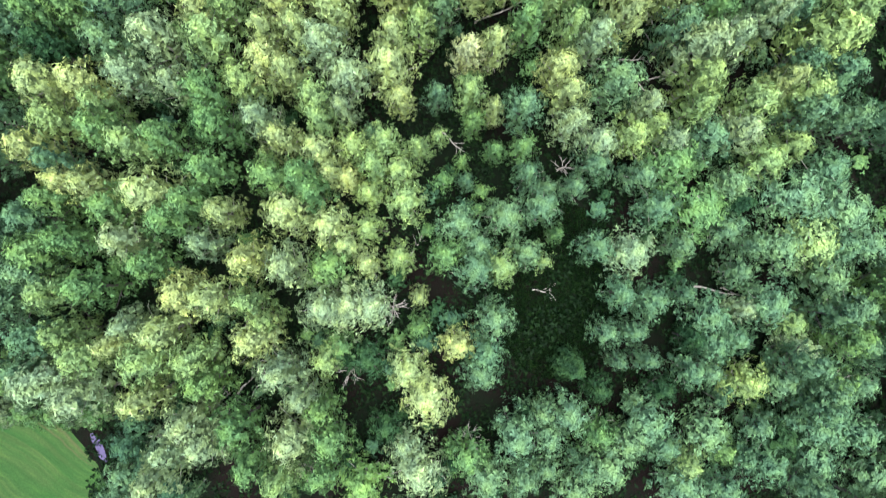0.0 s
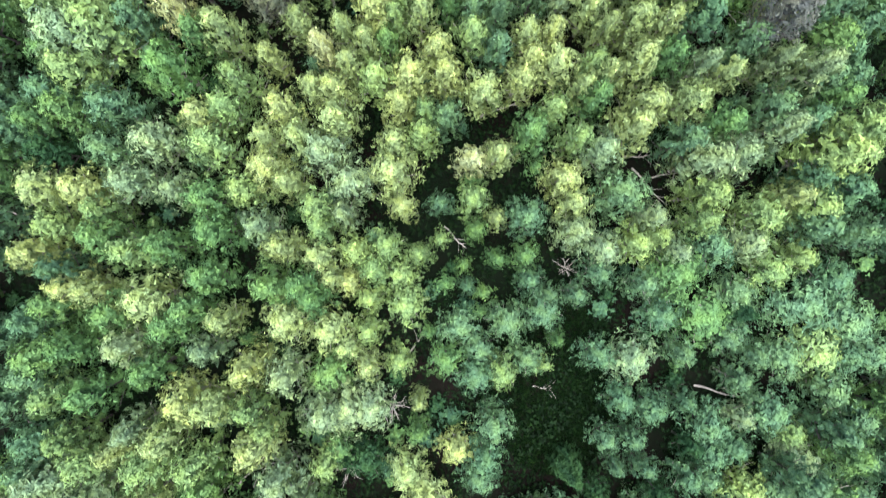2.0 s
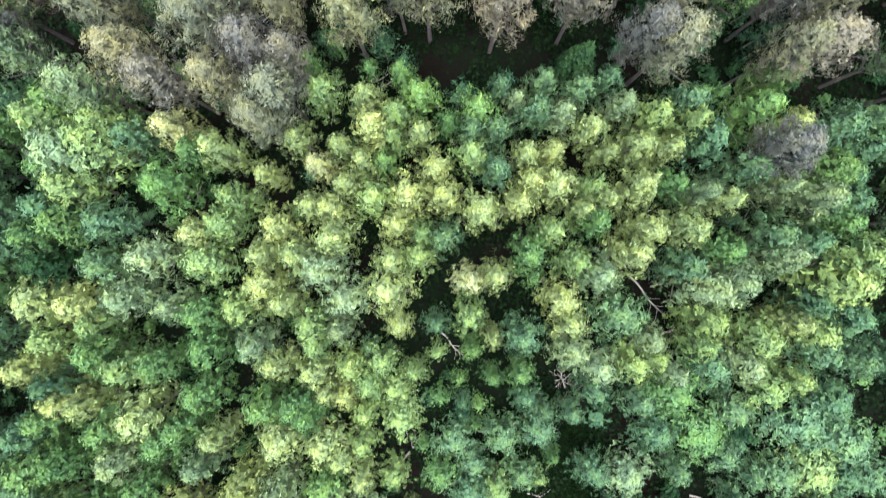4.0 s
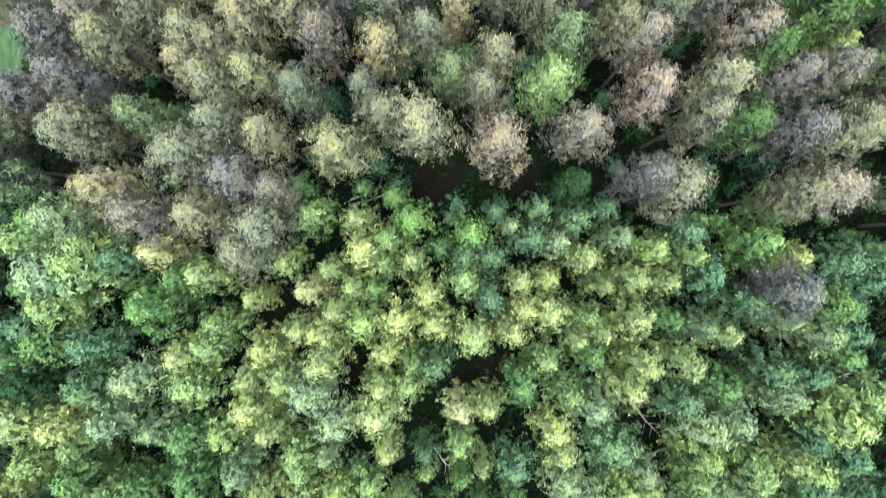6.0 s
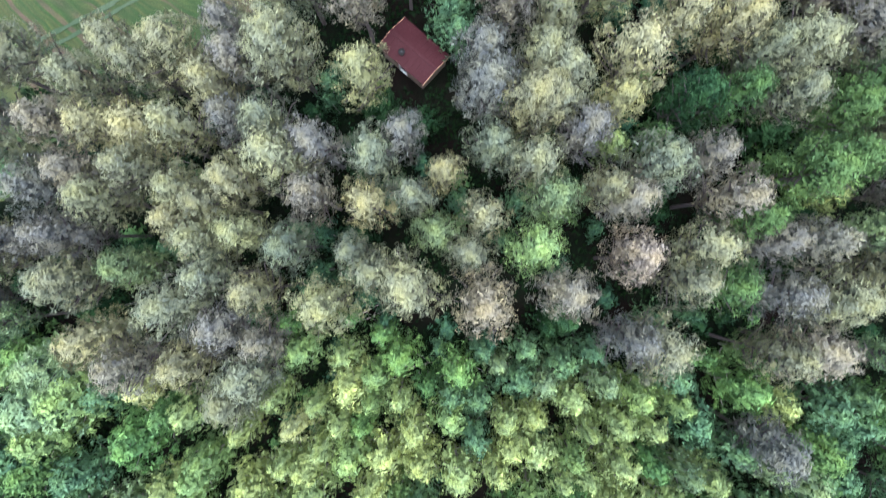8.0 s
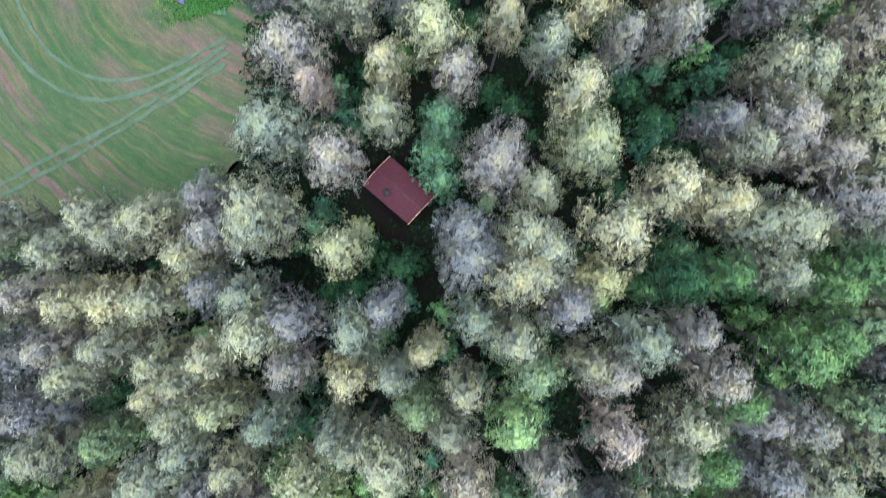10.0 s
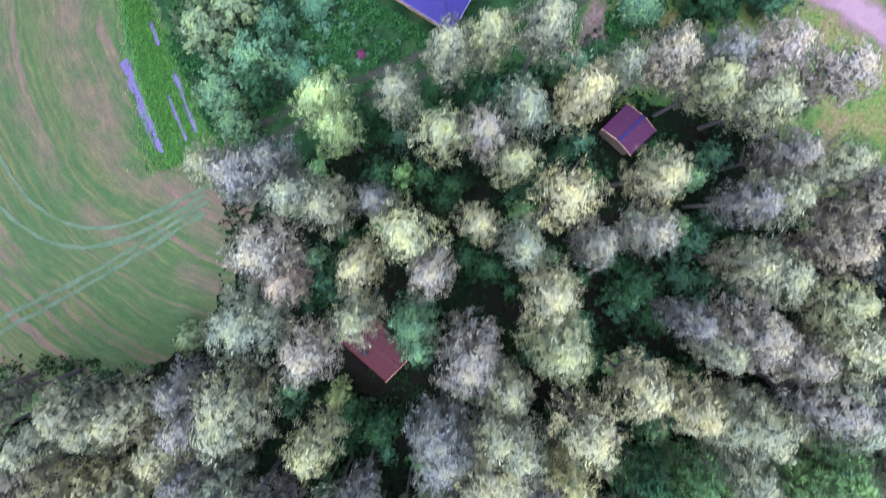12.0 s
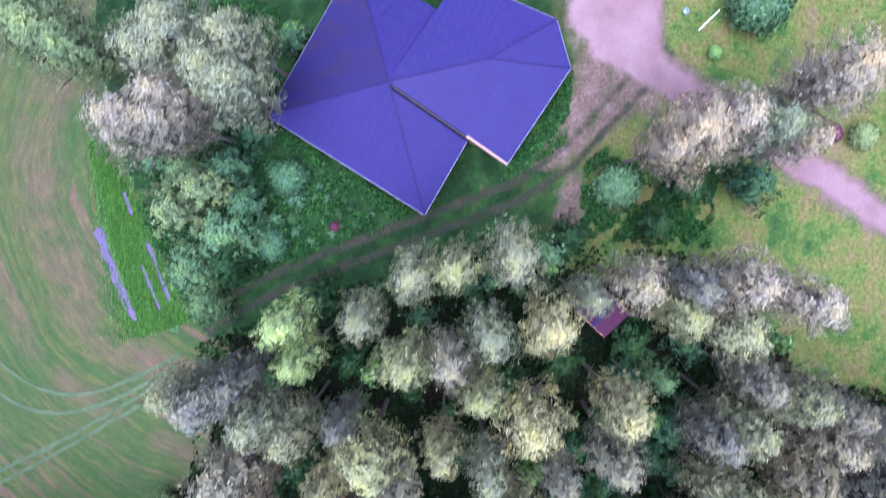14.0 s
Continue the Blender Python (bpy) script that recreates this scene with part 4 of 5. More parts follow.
    a1, b1, c1, d1 = (inner(p, c2, 0.90) for p in (AS, E, N2, N3))
    i1 = (4.6, 81.2)
    wall_between("wall", i1, a1, 0.0, 2.85, 0.2, TIMBER, root, (0.7, 1.7, 0.9, 2.1))
    wall_between("wall", a1, b1, 0.0, 3.0, 0.2, TIMBER, root, (2.5, 4.0, 0.9, 2.1))
    wall_between("wall", b1, c1, 0.0, 3.0, 0.2, TIMBER, root)
    wall_between("wall", c1, d1, 0.0, 3.0, 0.2, TIMBER, root)


def shed(label, corner, ax, ay, eave, ridge, roof_mat, wall_mat, ridge_mat=None, vent=None, cross=False):
    """A small gabled shed: corner, then its two sides as ground vectors; the ridge runs along the first."""
    root = thing("shed", corner[0], corner[1], 0, label, "shed")
    ux, uy = Vector((*ax, 0)), Vector((*ay, 0))
    o = Vector((0, 0, 0))
    p = [o, o + ux, o + ux + uy, o + uy]
    mid0, mid1 = o + uy / 2, o + ux + uy / 2
    up = lambda q, z: (q.x, q.y, z)
    for a, b, c, d in ((p[0], p[1], mid1, mid0), (p[2], p[3], mid0, mid1)):
        bm = bmesh.new()
        pts = [up(a, eave), up(b, eave), up(c, ridge), up(d, ridge)]
        slab(bm, pts, 0.06)
        seams(part("roof_panel", bm, roof_mat, root), pts, (pts[0], pts[1]), 0.45, roof_mat, 0.025)
    bm = bmesh.new()
    bar(bm, up(mid0, ridge + 0.02), up(mid1, ridge + 0.02), 0.24, 0.05)
    part("ridge_cap", bm, ridge_mat or roof_mat, root, "blue metal ridge cap" if ridge_mat else "")
    for q0, q1, m0 in ((p[0], p[3], mid0), (p[1], p[2], mid1)):
        for q in (q0, q1):
            bm = bmesh.new()
            bar(bm, up(q, eave - 0.09), up(m0, ridge - 0.09), 0.04, 0.16)
            part("verge_board", bm, TIMBER, root, "orange-brown timber verge board")
    c = o + ux / 2 + uy / 2
    q = [c + (k - c) * 0.86 for k in p]
    for i in range(4):
        a, b = q[i], q[(i + 1) % 4]
        L = (b - a).length
        wall_between("wall", (a.x, a.y), (b.x, b.y), 0.0, eave + (ridge - eave) * 0.1, 0.12, wall_mat, root, (L * 0.4, L * 0.4 + 0.8, 0.1, 1.9) if i == 0 else None)
    if vent:
        v = Vector((vent[0] - corner[0], vent[1] - corner[1], 0))
        bm = bmesh.new()
        bmesh.ops.create_cone(bm, cap_ends=True, segments=12, radius1=0.16, radius2=0.16, depth=0.8, matrix=Matrix.Translation((v.x, v.y, ridge - 0.05)))
        bmesh.ops.create_cone(bm, cap_ends=True, segments=12, radius1=0.26, radius2=0.08, depth=0.16, matrix=Matrix.Translation((v.x, v.y, ridge + 0.42)))
        part("chimney_pipe", bm, DARK_METAL, root, "dark metal chimney pipe")


house()
shed("small wooden shed with a dull red metal roof among trees", (-4.7, 51.8), (3.6, -2.7), (1.9, 2.3), 2.5, 2.85, ROOF_RED, OLD_BOARD, vent=(-2.8, 51.3))
shed("small shed with a plum metal roof and blue ridge", (13.5, 69.2), (1.7, 1.95), (2.3, -1.8), 2.3, 2.95, ROOF_PLUM, OLD_BOARD, RIDGE_BLUE)

# ---- the trees ----
plant("aspen", "moss", [
    (25.2, 46.8, 1.43), (18.4, 47.3, 1.27), (26.9, 48.4, 1.59),
])
plant("aspen", "sage", [
    (-18.2, 83.1, 1.57), (-20.5, 84.2, 2.2), (-22.1, 85, 1.89),
])
plant("aspen", "cream", [
    (11.3, 46.4, 1.27), (-4.4, 47.3, 1.43),
])
plant("aspen", "dark", [
    (15.8, 46.9, 1.43),
])
plant("aspen", "dusk", [
    (23.3, 25.4, 1.6), (3.4, 47.4, 1.91), (-12.1, 47.7, 1.43), (16.3, 80.4, 1.26),
])
plant("aspen", "grey", [
    (-13.8, 46.1, 1.43), (-21.7, 46.2, 1.43), (6.4, 46.3, 1.91), (7.7, 46.4, 1.43), (-18.3, 46.9, 1.27), (22.2, 47.6, 1.43), (-19.9, 48, 1.43), (8.3, 48, 1.59),
    (-16.2, 48.2, 1.59), (-9.7, 48.6, 1.75),
])
plant("aspen", "grey", [
    (-15, 79.5, 2.04), (-12.8, 79.6, 1.57), (-12.9, 81.1, 1.57), (17.4, 81.5, 1.89), (23.4, 81.6, 1.26), (19.5, 82.3, 1.73), (24, 84.5, 1.57), (25.7, 85.8, 2.04),
])
plant("aspen", "silver", [
    (-11.6, 26.4, 1.44),
])
plant("aspen", "silver", [
    (21.7, 82.1, 1.57), (-11, 83, 2.04), (-8.8, 81.8, 1.8), (-14.9, 83.7, 1.73), (-12.7, 84.5, 2.2), (-9.2, 84.7, 1.57),
])
plant("aspen", "dusk", [
    (29.6, 52.5, 1.7), (31.4, 60.6, 1.7), (33.6, 56.2, 1.7), (35.0, 62.6, 1.6),
])
plant("aspen", "silver", [
    (31.2, 55.4, 1.7), (34.2, 50.6, 1.8), (37.0, 58.6, 1.8), (32.4, 47.2, 1.8), (37.4, 53.6, 1.8),
])
plant("aspen", "blush", [
    (-18, 28.4, 1.49), (-9.9, 30.1, 1.19), (24.8, 32, 1.79), (3.9, 33.8, 1.67), (9.2, 34.6, 1.55), (23.8, 38.8, 1.34), (-21.3, 40.4, 1.34), (12.9, 40.5, 1.49),
    (18.7, 41.2, 1.49), (-23.4, 43.2, 1.34), (-5.3, 52.7, 1.64), (24.9, 54.9, 1.34), (21.2, 56.2, 1.85), (1.9, 58.3, 1.49), (-8.3, 58.8, 1.79), (11.7, 60.7, 1.19),
    (25.7, 61.8, 1.49), (15, 61.9, 1.43), (27.4, 64.2, 1.49), (4.6, 66.9, 1.43), (15.1, 72.5, 1.55),
])
plant("aspen", "cream", [
    (-5.9, 33, 1.61), (-10.9, 37, 1.34), (10, 54.3, 1.85), (26.1, 58.6, 1.49), (0, 60.7, 1.79), (6.7, 65.3, 1.19), (2.2, 66.7, 1.49),
    (17.8, 70.8, 1.34), (4.6, 72.6, 1.34),
])
plant("aspen", "dusk", [
    (13, 32, 1.34), (22.7, 35.2, 1.49), (-22, 36.4, 1.34), (21.8, 38.4, 1.34), (-24.1, 38.9, 1.49), (-7.1, 39.5, 1.34), (-7.1, 42.8, 1.43), (-1.7, 43.7, 1.34),
    (17.3, 43.7, 1.34), (9.7, 44.6, 1.49), (3.2, 48.8, 1.49), (-13.1, 50.1, 1.19), (26.4, 52, 1.79), (4.5, 53.2, 1.94), (17.9, 56.6, 1.19), (-1.7, 62.5, 1.02),
    (-9.9, 63.2, 1.64), (20.7, 64, 1.34), (-8.4, 64.6, 1.19), (23, 67, 1.34), (18.3, 72.7, 1.34),
])
plant("aspen", "grey", [
    (22.5, 31.5, 1.34), (15, 31.6, 1.64), (-21.2, 33.8, 1.34), (16.1, 35.8, 1.34), (2.9, 36.7, 1.19), (-13, 38.8, 1.25), (-17.7, 40.5, 1.34), (11, 41.4, 1.19),
    (20.4, 50.5, 1.34), (19.7, 55.1, 1.34), (21.1, 60.4, 1.34), (-4.6, 61.7, 1.34), (7.6, 73.5, 1.64),
])
plant("aspen", "lime", [
    (6.8, 37.1, 1.49),
])
plant("aspen", "mint", [
    (1.1, 55.2, 1.31),
])
plant("aspen", "moss", [
    (19, 35.6, 1.34), (20.1, 39.8, 1.25), (23.6, 42.9, 1.79), (25.5, 43.9, 1.34),
])
plant("aspen", "pale", [
    (-23.2, 28.1, 1.49),
])
plant("aspen", "rose", [
    (13.1, 36.9, 1.49), (-6.9, 57.2, 1.19), (25.6, 72.3, 1.79), (21.4, 72.8, 1.64),
])
plant("aspen", "sage", [
    (-18, 34.6, 1.34), (1, 37.9, 1.34), (7.9, 40.6, 1.55),
])
plant("aspen", "silver", [
    (-10.8, 28.1, 1.67), (-15.6, 32.1, 1.85), (-22.5, 33.1, 1.49), (-13.4, 34.2, 1.43), (-2.9, 35.1, 1.34), (-4, 36.5, 1.05), (-8.1, 36.5, 1.34), (-0.7, 39.8, 1.19),
    (-3.6, 42.3, 1.49), (6.5, 42.5, 1.49), (14, 42.9, 1.64), (3.9, 43.3, 1.34), (-10, 43.9, 1.34), (6.8, 49.1, 1.49), (22.7, 50.4, 1.97), (28.5, 50.9, 1.79),
    (7.3, 51.8, 1.34), (-9.3, 54.1, 1.94), (22.7, 59.9, 1.64), (7.2, 60.6, 1.34), (-6.6, 62.5, 1.49), (-11.6, 63.7, 1.34), (22.3, 64.7, 1.49), (25.2, 66.7, 1.43),
    (6.9, 68.7, 1.49), (-0.9, 69, 1.34), (12.4, 71.3, 1.08), (2.1, 71.8, 1.49),
])
plant("aspen", "wheat", [
    (-14.4, 28.6, 1.34), (-20, 29.9, 1.49), (-10.1, 33.4, 1.25), (-0.9, 34.6, 1.79), (25.3, 35.3, 1.64), (-13.5, 36.3, 1.34), (-15.2, 37.7, 1.19), (17.6, 38.2, 1.55),
    (-19.8, 38.5, 1.34), (-3.8, 39.3, 1.34), (-15, 39.7, 1.34), (-11.7, 40.2, 1.34), (1.2, 41.6, 1.05), (-9.2, 41.7, 1.79), (-17.5, 42.9, 1.49), (-19.8, 43.1, 1.34),
    (-15.2, 43.3, 1.34), (-10, 49, 1.94), (12.4, 49.5, 1.79), (18.1, 51.7, 1.55), (15.1, 52.1, 1.64), (-2.5, 55.6, 1.34), (27, 55.9, 1.73), (9.4, 57.6, 1.64),
    (-2.4, 58.2, 1.34), (4.4, 61.6, 1.14), (9.8, 63.8, 1.73), (14.7, 65.1, 1.49), (10.6, 69.7, 1.64), (21.4, 70.1, 1.64),
])
plant("aspen", "grey", [
    (3.7, 39.2, 1.3),
])
plant("aspen", "yellow", [
    (-4.4, 66.4, 1.12), (-5.4, 68.2, 1.45),
])
plant("aspen", "dusk", [
    (30.6, 64.4, 1.3), (33.6, 64.0, 1.4), (36.4, 62.4, 1.5), (33.0, 60.6, 1.4), (28.0, 66.2, 1.2),
])
plant("willow", "bright", [
    (17.5, 57.6, 1.61), (20.3, 58.6, 1.29), (-11.3, 80.3, 1.17), (-8.6, 87.3, 1.17),
])
plant("willow", "dark", [
    (-4.6, 44.1, 1.41), (-1.4, 46, 1.61), (-3.9, 47, 1.61), (18.5, 55.6, 1.41), (20.5, 55.7, 1.21), (-7.4, 55.9, 1.41), (6, 58.4, 1.41), (4.3, 59.1, 1.21),
    (-4.8, 59.8, 1.21), (22, 62.7, 1.41), (8.9, 63.8, 1.57), (2.7, 64.3, 1.21), (-2.5, 64.4, 1.57), (0.7, 64.6, 1.41), (12.8, 65.3, 1.57), (12.4, 74.6, 1.37),
    (18.6, 75.9, 1.37), (20.6, 78.9, 1.57),
])
plant("willow", "green", [
    (13.8, 52.4, 1.41), (14.1, 59.8, 1.41), (-11, 75.1, 1.57), (-12.4, 77.8, 1.57), (24.9, 79.6, 1.64),
])
plant("willow", "teal", [
    (-16.2, 51.2, 1.21), (16.4, 56.7, 1.61), (20.5, 61.4, 1.61), (17.9, 67, 1.76), (-13.4, 67.6, 1.57), (-5.3, 68.7, 1.57), (-12.0, 70.6, 1.5), (-14.8, 69.9, 1.96),
    (-12.9, 72.5, 2.35), (-16.2, 74.1, 1.96), (-14.3, 76.4, 1.96), (-16, 77.1, 1.96), (-18.1, 77.7, 1.37),
])
plant("willow", "yellow", [
    (16.4, 61.6, 1.01),
])
plant("birch", "bright", [
    (-5.2, -16.1, 1.81), (-19.6, 22, 1.94), (2.9, 28.4, 1.53), (24.3, 28.5, 1.72), (-1.4, 29, 1.53), (-2.6, 30.5, 1.07), (-9.3, 30.9, 1.05),
])
plant("alder", "cool", [
    (21.4, -16.6, 1.61), (10.3, -16.6, 1.61), (18.1, -16.4, 1.81), (6.6, -16.1, 1.4), (32.1, -15.8, 1.81), (8.3, -15.1, 1.2), (12.8, -14.9, 2.01), (28, -14.8, 2.01),
    (-13.4, -14.5, 1.52), (14.2, -13.3, 1.61), (6.2, -12.9, 2.01), (8.5, -12.9, 1.4), (20, -12.7, 2.01), (28.5, -12.1, 2.41), (23.9, -12.1, 1.4), (-14.3, -11.8, 1.71),
    (15.7, -11.7, 2.01), (9.9, -11.3, 1.81), (7.9, -10.9, 1.2), (25.6, -8.9, 1.61), (-16.5, -8.7, 1.71), (13.6, -7.2, 0.8), (15.7, -7.2, 1), (31.8, -6.4, 1.61),
    (20.7, -6.2, 1.4), (12.8, -5.2, 1.2), (14.7, -5.2, 1.12), (20.3, -3.9, 1.81), (16.3, -2.7, 1.4), (13.7, -2.3, 1.4), (18.4, -2.3, 1), (-7.4, -0.2, 1.71),
])
plant("alder", "cool", [
    (-20.4, -0, 1.52), (-28.4, 0.9, 1.91), (25.7, 1, 1.81), (12, 1.2, 1.4), (18.2, 1.4, 1.2), (32.2, 1.4, 1.81), (-26.1, 1.7, 1.52), (-19, 2.9, 1.71),
    (1.8, 3, 1.61), (30.3, 3.9, 2.41), (-17.7, 4.2, 1.52), (27, 5.1, 2.41), (-8.6, 5.2, 1.52), (-9.6, 6.2, 1.52), (2.4, 6.3, 0.72), (-11.9, 6.4, 1.71),
    (-16.4, 6.9, 1.71), (-23.9, 9.7, 1.71), (20.8, 9.7, 1.81), (-16.2, 10.3, 1.71), (6.7, 11.7, 1.61), (0.3, 12.5, 1), (-16.6, 12.6, 1.71), (13.8, 13.4, 2.01),
    (31.3, 13.9, 1.81), (-23.6, 16.1, 1.71), (19, 17.2, 1.61), (7.3, 17.9, 1.61), (21.7, 18.4, 1.61), (0.6, 18.9, 1.34), (-23.5, 19.2, 1.79), (25.4, 19.6, 1.72),
])
plant("alder", "cool", [
    (17.5, 23.1, 1.34), (4.3, 23.7, 1.34), (23.3, 24.2, 1.53), (29.9, 24.4, 1.72), (20.5, 26, 1.72), (4.5, 26.5, 1.22), (2.6, 26.6, 1.15), (30, 27.5, 1.72),
    (7.2, 28, 1.34), (18.8, 29, 1.53), (10.6, 29.5, 1.34), (4.4, 29.8, 0.95), (7.7, 30.1, 1.22), (12.6, 30.3, 1.15), (27.6, 46.9, 2.04), (17.7, 48.5, 1.3),
    (1.2, 52.3, 1.41), (0.5, 54.1, 1.67), (18.8, 65.8, 1.11),
])
plant("alder", "dark", [
    (-8, -15.2, 1.52), (25.6, -13, 1.61), (-7.6, -12.6, 1.71), (-3.5, -12, 1.4), (-8, -10.3, 1.33), (16.9, -9.3, 1.2), (12, -9.2, 1.2), (-4.8, -7.2, 1.61),
    (-6.5, -6, 1.33), (19, -5.6, 1.2), (-24.9, -1.8, 1.71), (-23.1, 4, 1.71), (-27.5, 4.4, 1.52), (-19.7, 8.9, 1.52), (-27.6, 15.9, 1.68), (-21.9, 25.4, 1.49),
    (23.5, 46.6, 1.85),
])
plant("birch", "gold", [
    (2.6, 15.8, 1.28), (-8.2, 23.6, 1.12), (-19.2, 26.1, 1.42),
])
plant("alder", "green", [
    (3.8, -15.7, 1.81), (-11, -15.6, 1.52), (2.6, -14.1, 1.61), (3.4, -8.2, 1.4), (-20.7, -7.2, 1.91), (-25.3, -6.8, 1.71), (-17.2, -6.8, 1.71), (-7.6, -6.8, 1.33),
    (3.8, -6.6, 1.61), (-26.6, -5.2, 1.33), (-1.1, -4.7, 1), (-12.1, -4.3, 1.14), (4.6, -4.1, 1.61), (-13.4, -2.9, 1.33), (-27.4, -2.3, 1.52), (0.9, 0.6, 1.4),
    (3.4, 1.4, 1.4), (23.6, 1.4, 1.2), (4.6, 8.6, 0.88), (-22, 8.7, 1.71), (6.7, 8.8, 1.2), (-27.4, 10.6, 1.52), (-8.1, 10.7, 1.33), (3, 10.7, 1),
    (-23.9, 11.6, 1.33), (-8.8, 12.2, 1.52), (-13.9, 13.4, 1.52), (-16.4, 16.3, 1.91), (-26.6, 19, 1.68), (12, 20.2, 1.34), (11.7, 22.9, 1.15), (-3.9, 24.2, 1.15),
])
plant("alder", "green", [
    (-17.6, 24.4, 1.31), (0.6, 27.1, 0.95), (15.3, 45.7, 1.11),
])
plant("birch", "pale", [
    (-17.6, -11.6, 1.71), (-25.6, -9.8, 1.91), (-27.9, -8.7, 2.29),
])
plant("birch", "lime", [
    (11.1, -15.1, 1.2), (24.7, -15, 1.81), (18.9, -14.8, 1.2), (22.7, -14.6, 1.2), (16.9, -13.7, 1.4), (-20.8, -9.8, 1.52), (23.1, -8.9, 1.61), (31.6, -8.9, 1.4),
    (20.3, -8, 1.2), (-22.8, -6, 1.33), (-19.6, -4.9, 1.71), (26.5, -4.6, 1.4), (24.8, -3.1, 2.01), (29.4, -1.1, 1.81), (22.4, -0.7, 1.2), (3, -0.6, 1.61),
    (5, -0.2, 1.4), (-2.5, 0.4, 1.2), (30.3, 1.2, 1.61), (-6.1, 1.3, 1.33), (28.2, 1.4, 2.21), (21.6, 2.6, 1.4), (-4.8, 2.8, 1.2), (-7.5, 2.9, 1.71),
    (5.5, 3.5, 1.61), (-15.4, 3.6, 1.33), (-2.1, 4.7, 1.61), (-4.6, 5.3, 1.2), (-24.6, 5.6, 1.33), (10.4, 5.9, 1.12), (-26.4, 6, 1.52), (-6.1, 6.4, 1.14),
])
plant("birch", "lime", [
    (15.4, 6.8, 1.4), (-2.5, 7.1, 1.4), (-4.4, 7.3, 1.4), (24.9, 8, 1.81), (-29.3, 8.3, 1.52), (-8.3, 8.3, 1.52), (-1.1, 8.6, 1), (27, 8.9, 1.4),
    (-6, 9, 1.4), (-3.6, 9.2, 1.4), (15, 9.7, 1.61), (16.6, 10.3, 1.2), (20, 11.5, 1.4), (24.6, 12.2, 1.81), (28.7, 12.6, 1.81), (10.4, 12.8, 1.4),
    (2.8, 12.9, 1.4), (-25.7, 13.2, 1.71), (-28.6, 13.3, 1.91), (20.8, 13.4, 1.61), (27.1, 13.4, 1.2), (-10.8, 13.8, 1.33), (-3.2, 14.6, 1.81), (9.6, 14.6, 1.61),
    (-12.2, 14.8, 1.71), (4.7, 16.1, 1.28), (30.5, 16.4, 2.41), (-3.2, 16.8, 1.4), (-12.2, 17.3, 1.33), (-10, 17.3, 1.52), (10.7, 17.3, 1.4), (-1.1, 17.5, 1.4),
])
plant("birch", "lime", [
    (15, 18, 1.61), (32.4, 18.1, 2.01), (-17.2, 18.3, 1.49), (-7.1, 18.7, 1.68), (-0.8, 19.2, 1.15), (-15.5, 19.3, 1.68), (8.9, 19.7, 1.34), (-7.5, 20.6, 1.42),
    (-9.1, 20.9, 1.31), (3.2, 21, 1.72), (-14.4, 21.1, 1.31), (11, 21.3, 1.15), (0.5, 21.6, 1.45), (-26.7, 21.7, 1.87), (-2.1, 21.7, 1.72), (-4.4, 21.8, 1.72),
    (12.9, 21.8, 1.15), (15.2, 22.6, 1.6), (-6.4, 22.6, 1.2), (-12.2, 23.1, 1.12), (7.2, 23.1, 1.34), (-0.2, 24, 1.45), (-5.5, 24.1, 1.15), (-24.9, 24.5, 2.24),
    (2.5, 25, 1.53), (8.5, 25.1, 1.15), (-6.7, 25.2, 1.12), (-3.2, 25.8, 1.07), (-28.4, 26.2, 1.87), (-24.2, 26.4, 1.87), (19.3, 27.1, 1.34), (-3.1, 27.3, 1.34),
])
plant("birch", "lime", [
    (16.2, 27.7, 1.53), (-8.6, 29, 1.57), (25.4, 30.8, 1.34),
])
plant("birch", "pale", [
    (-20, -15.6, 1.52), (-1.1, -15.1, 2.01), (-2.1, -13.3, 1.2), (-19.1, -13.1, 1.52), (-16.2, -13.1, 1.71), (-10.5, -12.9, 1.91), (31.4, -12.6, 1.81), (-9.7, -9.7, 1.33),
    (19, -8, 1.4), (28.5, -7.9, 1.61), (-11.1, -7.8, 1.71), (27.1, -6.4, 1.81), (22.3, -5.8, 1.4), (-21.9, -4.5, 1.33), (22.8, -3.5, 1.12), (31.5, -3.5, 1.81),
    (-8, -3.3, 1.71), (-6.2, -3.3, 2.01), (-4.4, -3.1, 1.61), (-10.7, -0.2, 1.71), (6.9, 0.6, 1.4), (14.5, 0.8, 1.81), (-16.5, 1.3, 1.33), (-22.3, 1.7, 1.71),
    (16.6, 4.3, 1.61), (7.9, 4.5, 1.61), (8.3, 5.8, 0.88), (22.4, 6, 1.69), (7.1, 6.8, 1.12), (29.5, 7, 1.81), (12.1, 7.6, 1.28), (17.9, 9.3, 1.2),
])
plant("birch", "pale", [
    (12.3, 9.4, 1.61), (23.3, 10.1, 1.61), (-12.7, 10.7, 1.52), (10.4, 10.7, 1.53), (-6.5, 11.7, 1.14), (16.4, 11.7, 1.28), (-18.7, 13.2, 1.33), (-22.4, 13.8, 1.71),
    (-6.3, 14.1, 1.81), (20.8, 15.9, 2.01), (-8.1, 16, 1.91), (22.9, 16.3, 1.61), (12.7, 16.5, 1.61), (-20.1, 16.7, 1.91), (26.3, 18.2, 1.53), (20.3, 22.5, 1.15),
    (29.2, 22.5, 1.53), (26.1, 23.1, 1.22), (-27.2, 24, 2.62), (9.5, 27.9, 1.22), (13.8, 28.4, 1.22), (5.8, 28.9, 0.95),
])
plant("spruce", "dark", [
    (10.8, -8.2, 1.36), (23.9, 4.5, 1.2), (10.5, 32.4, 1.53),
])
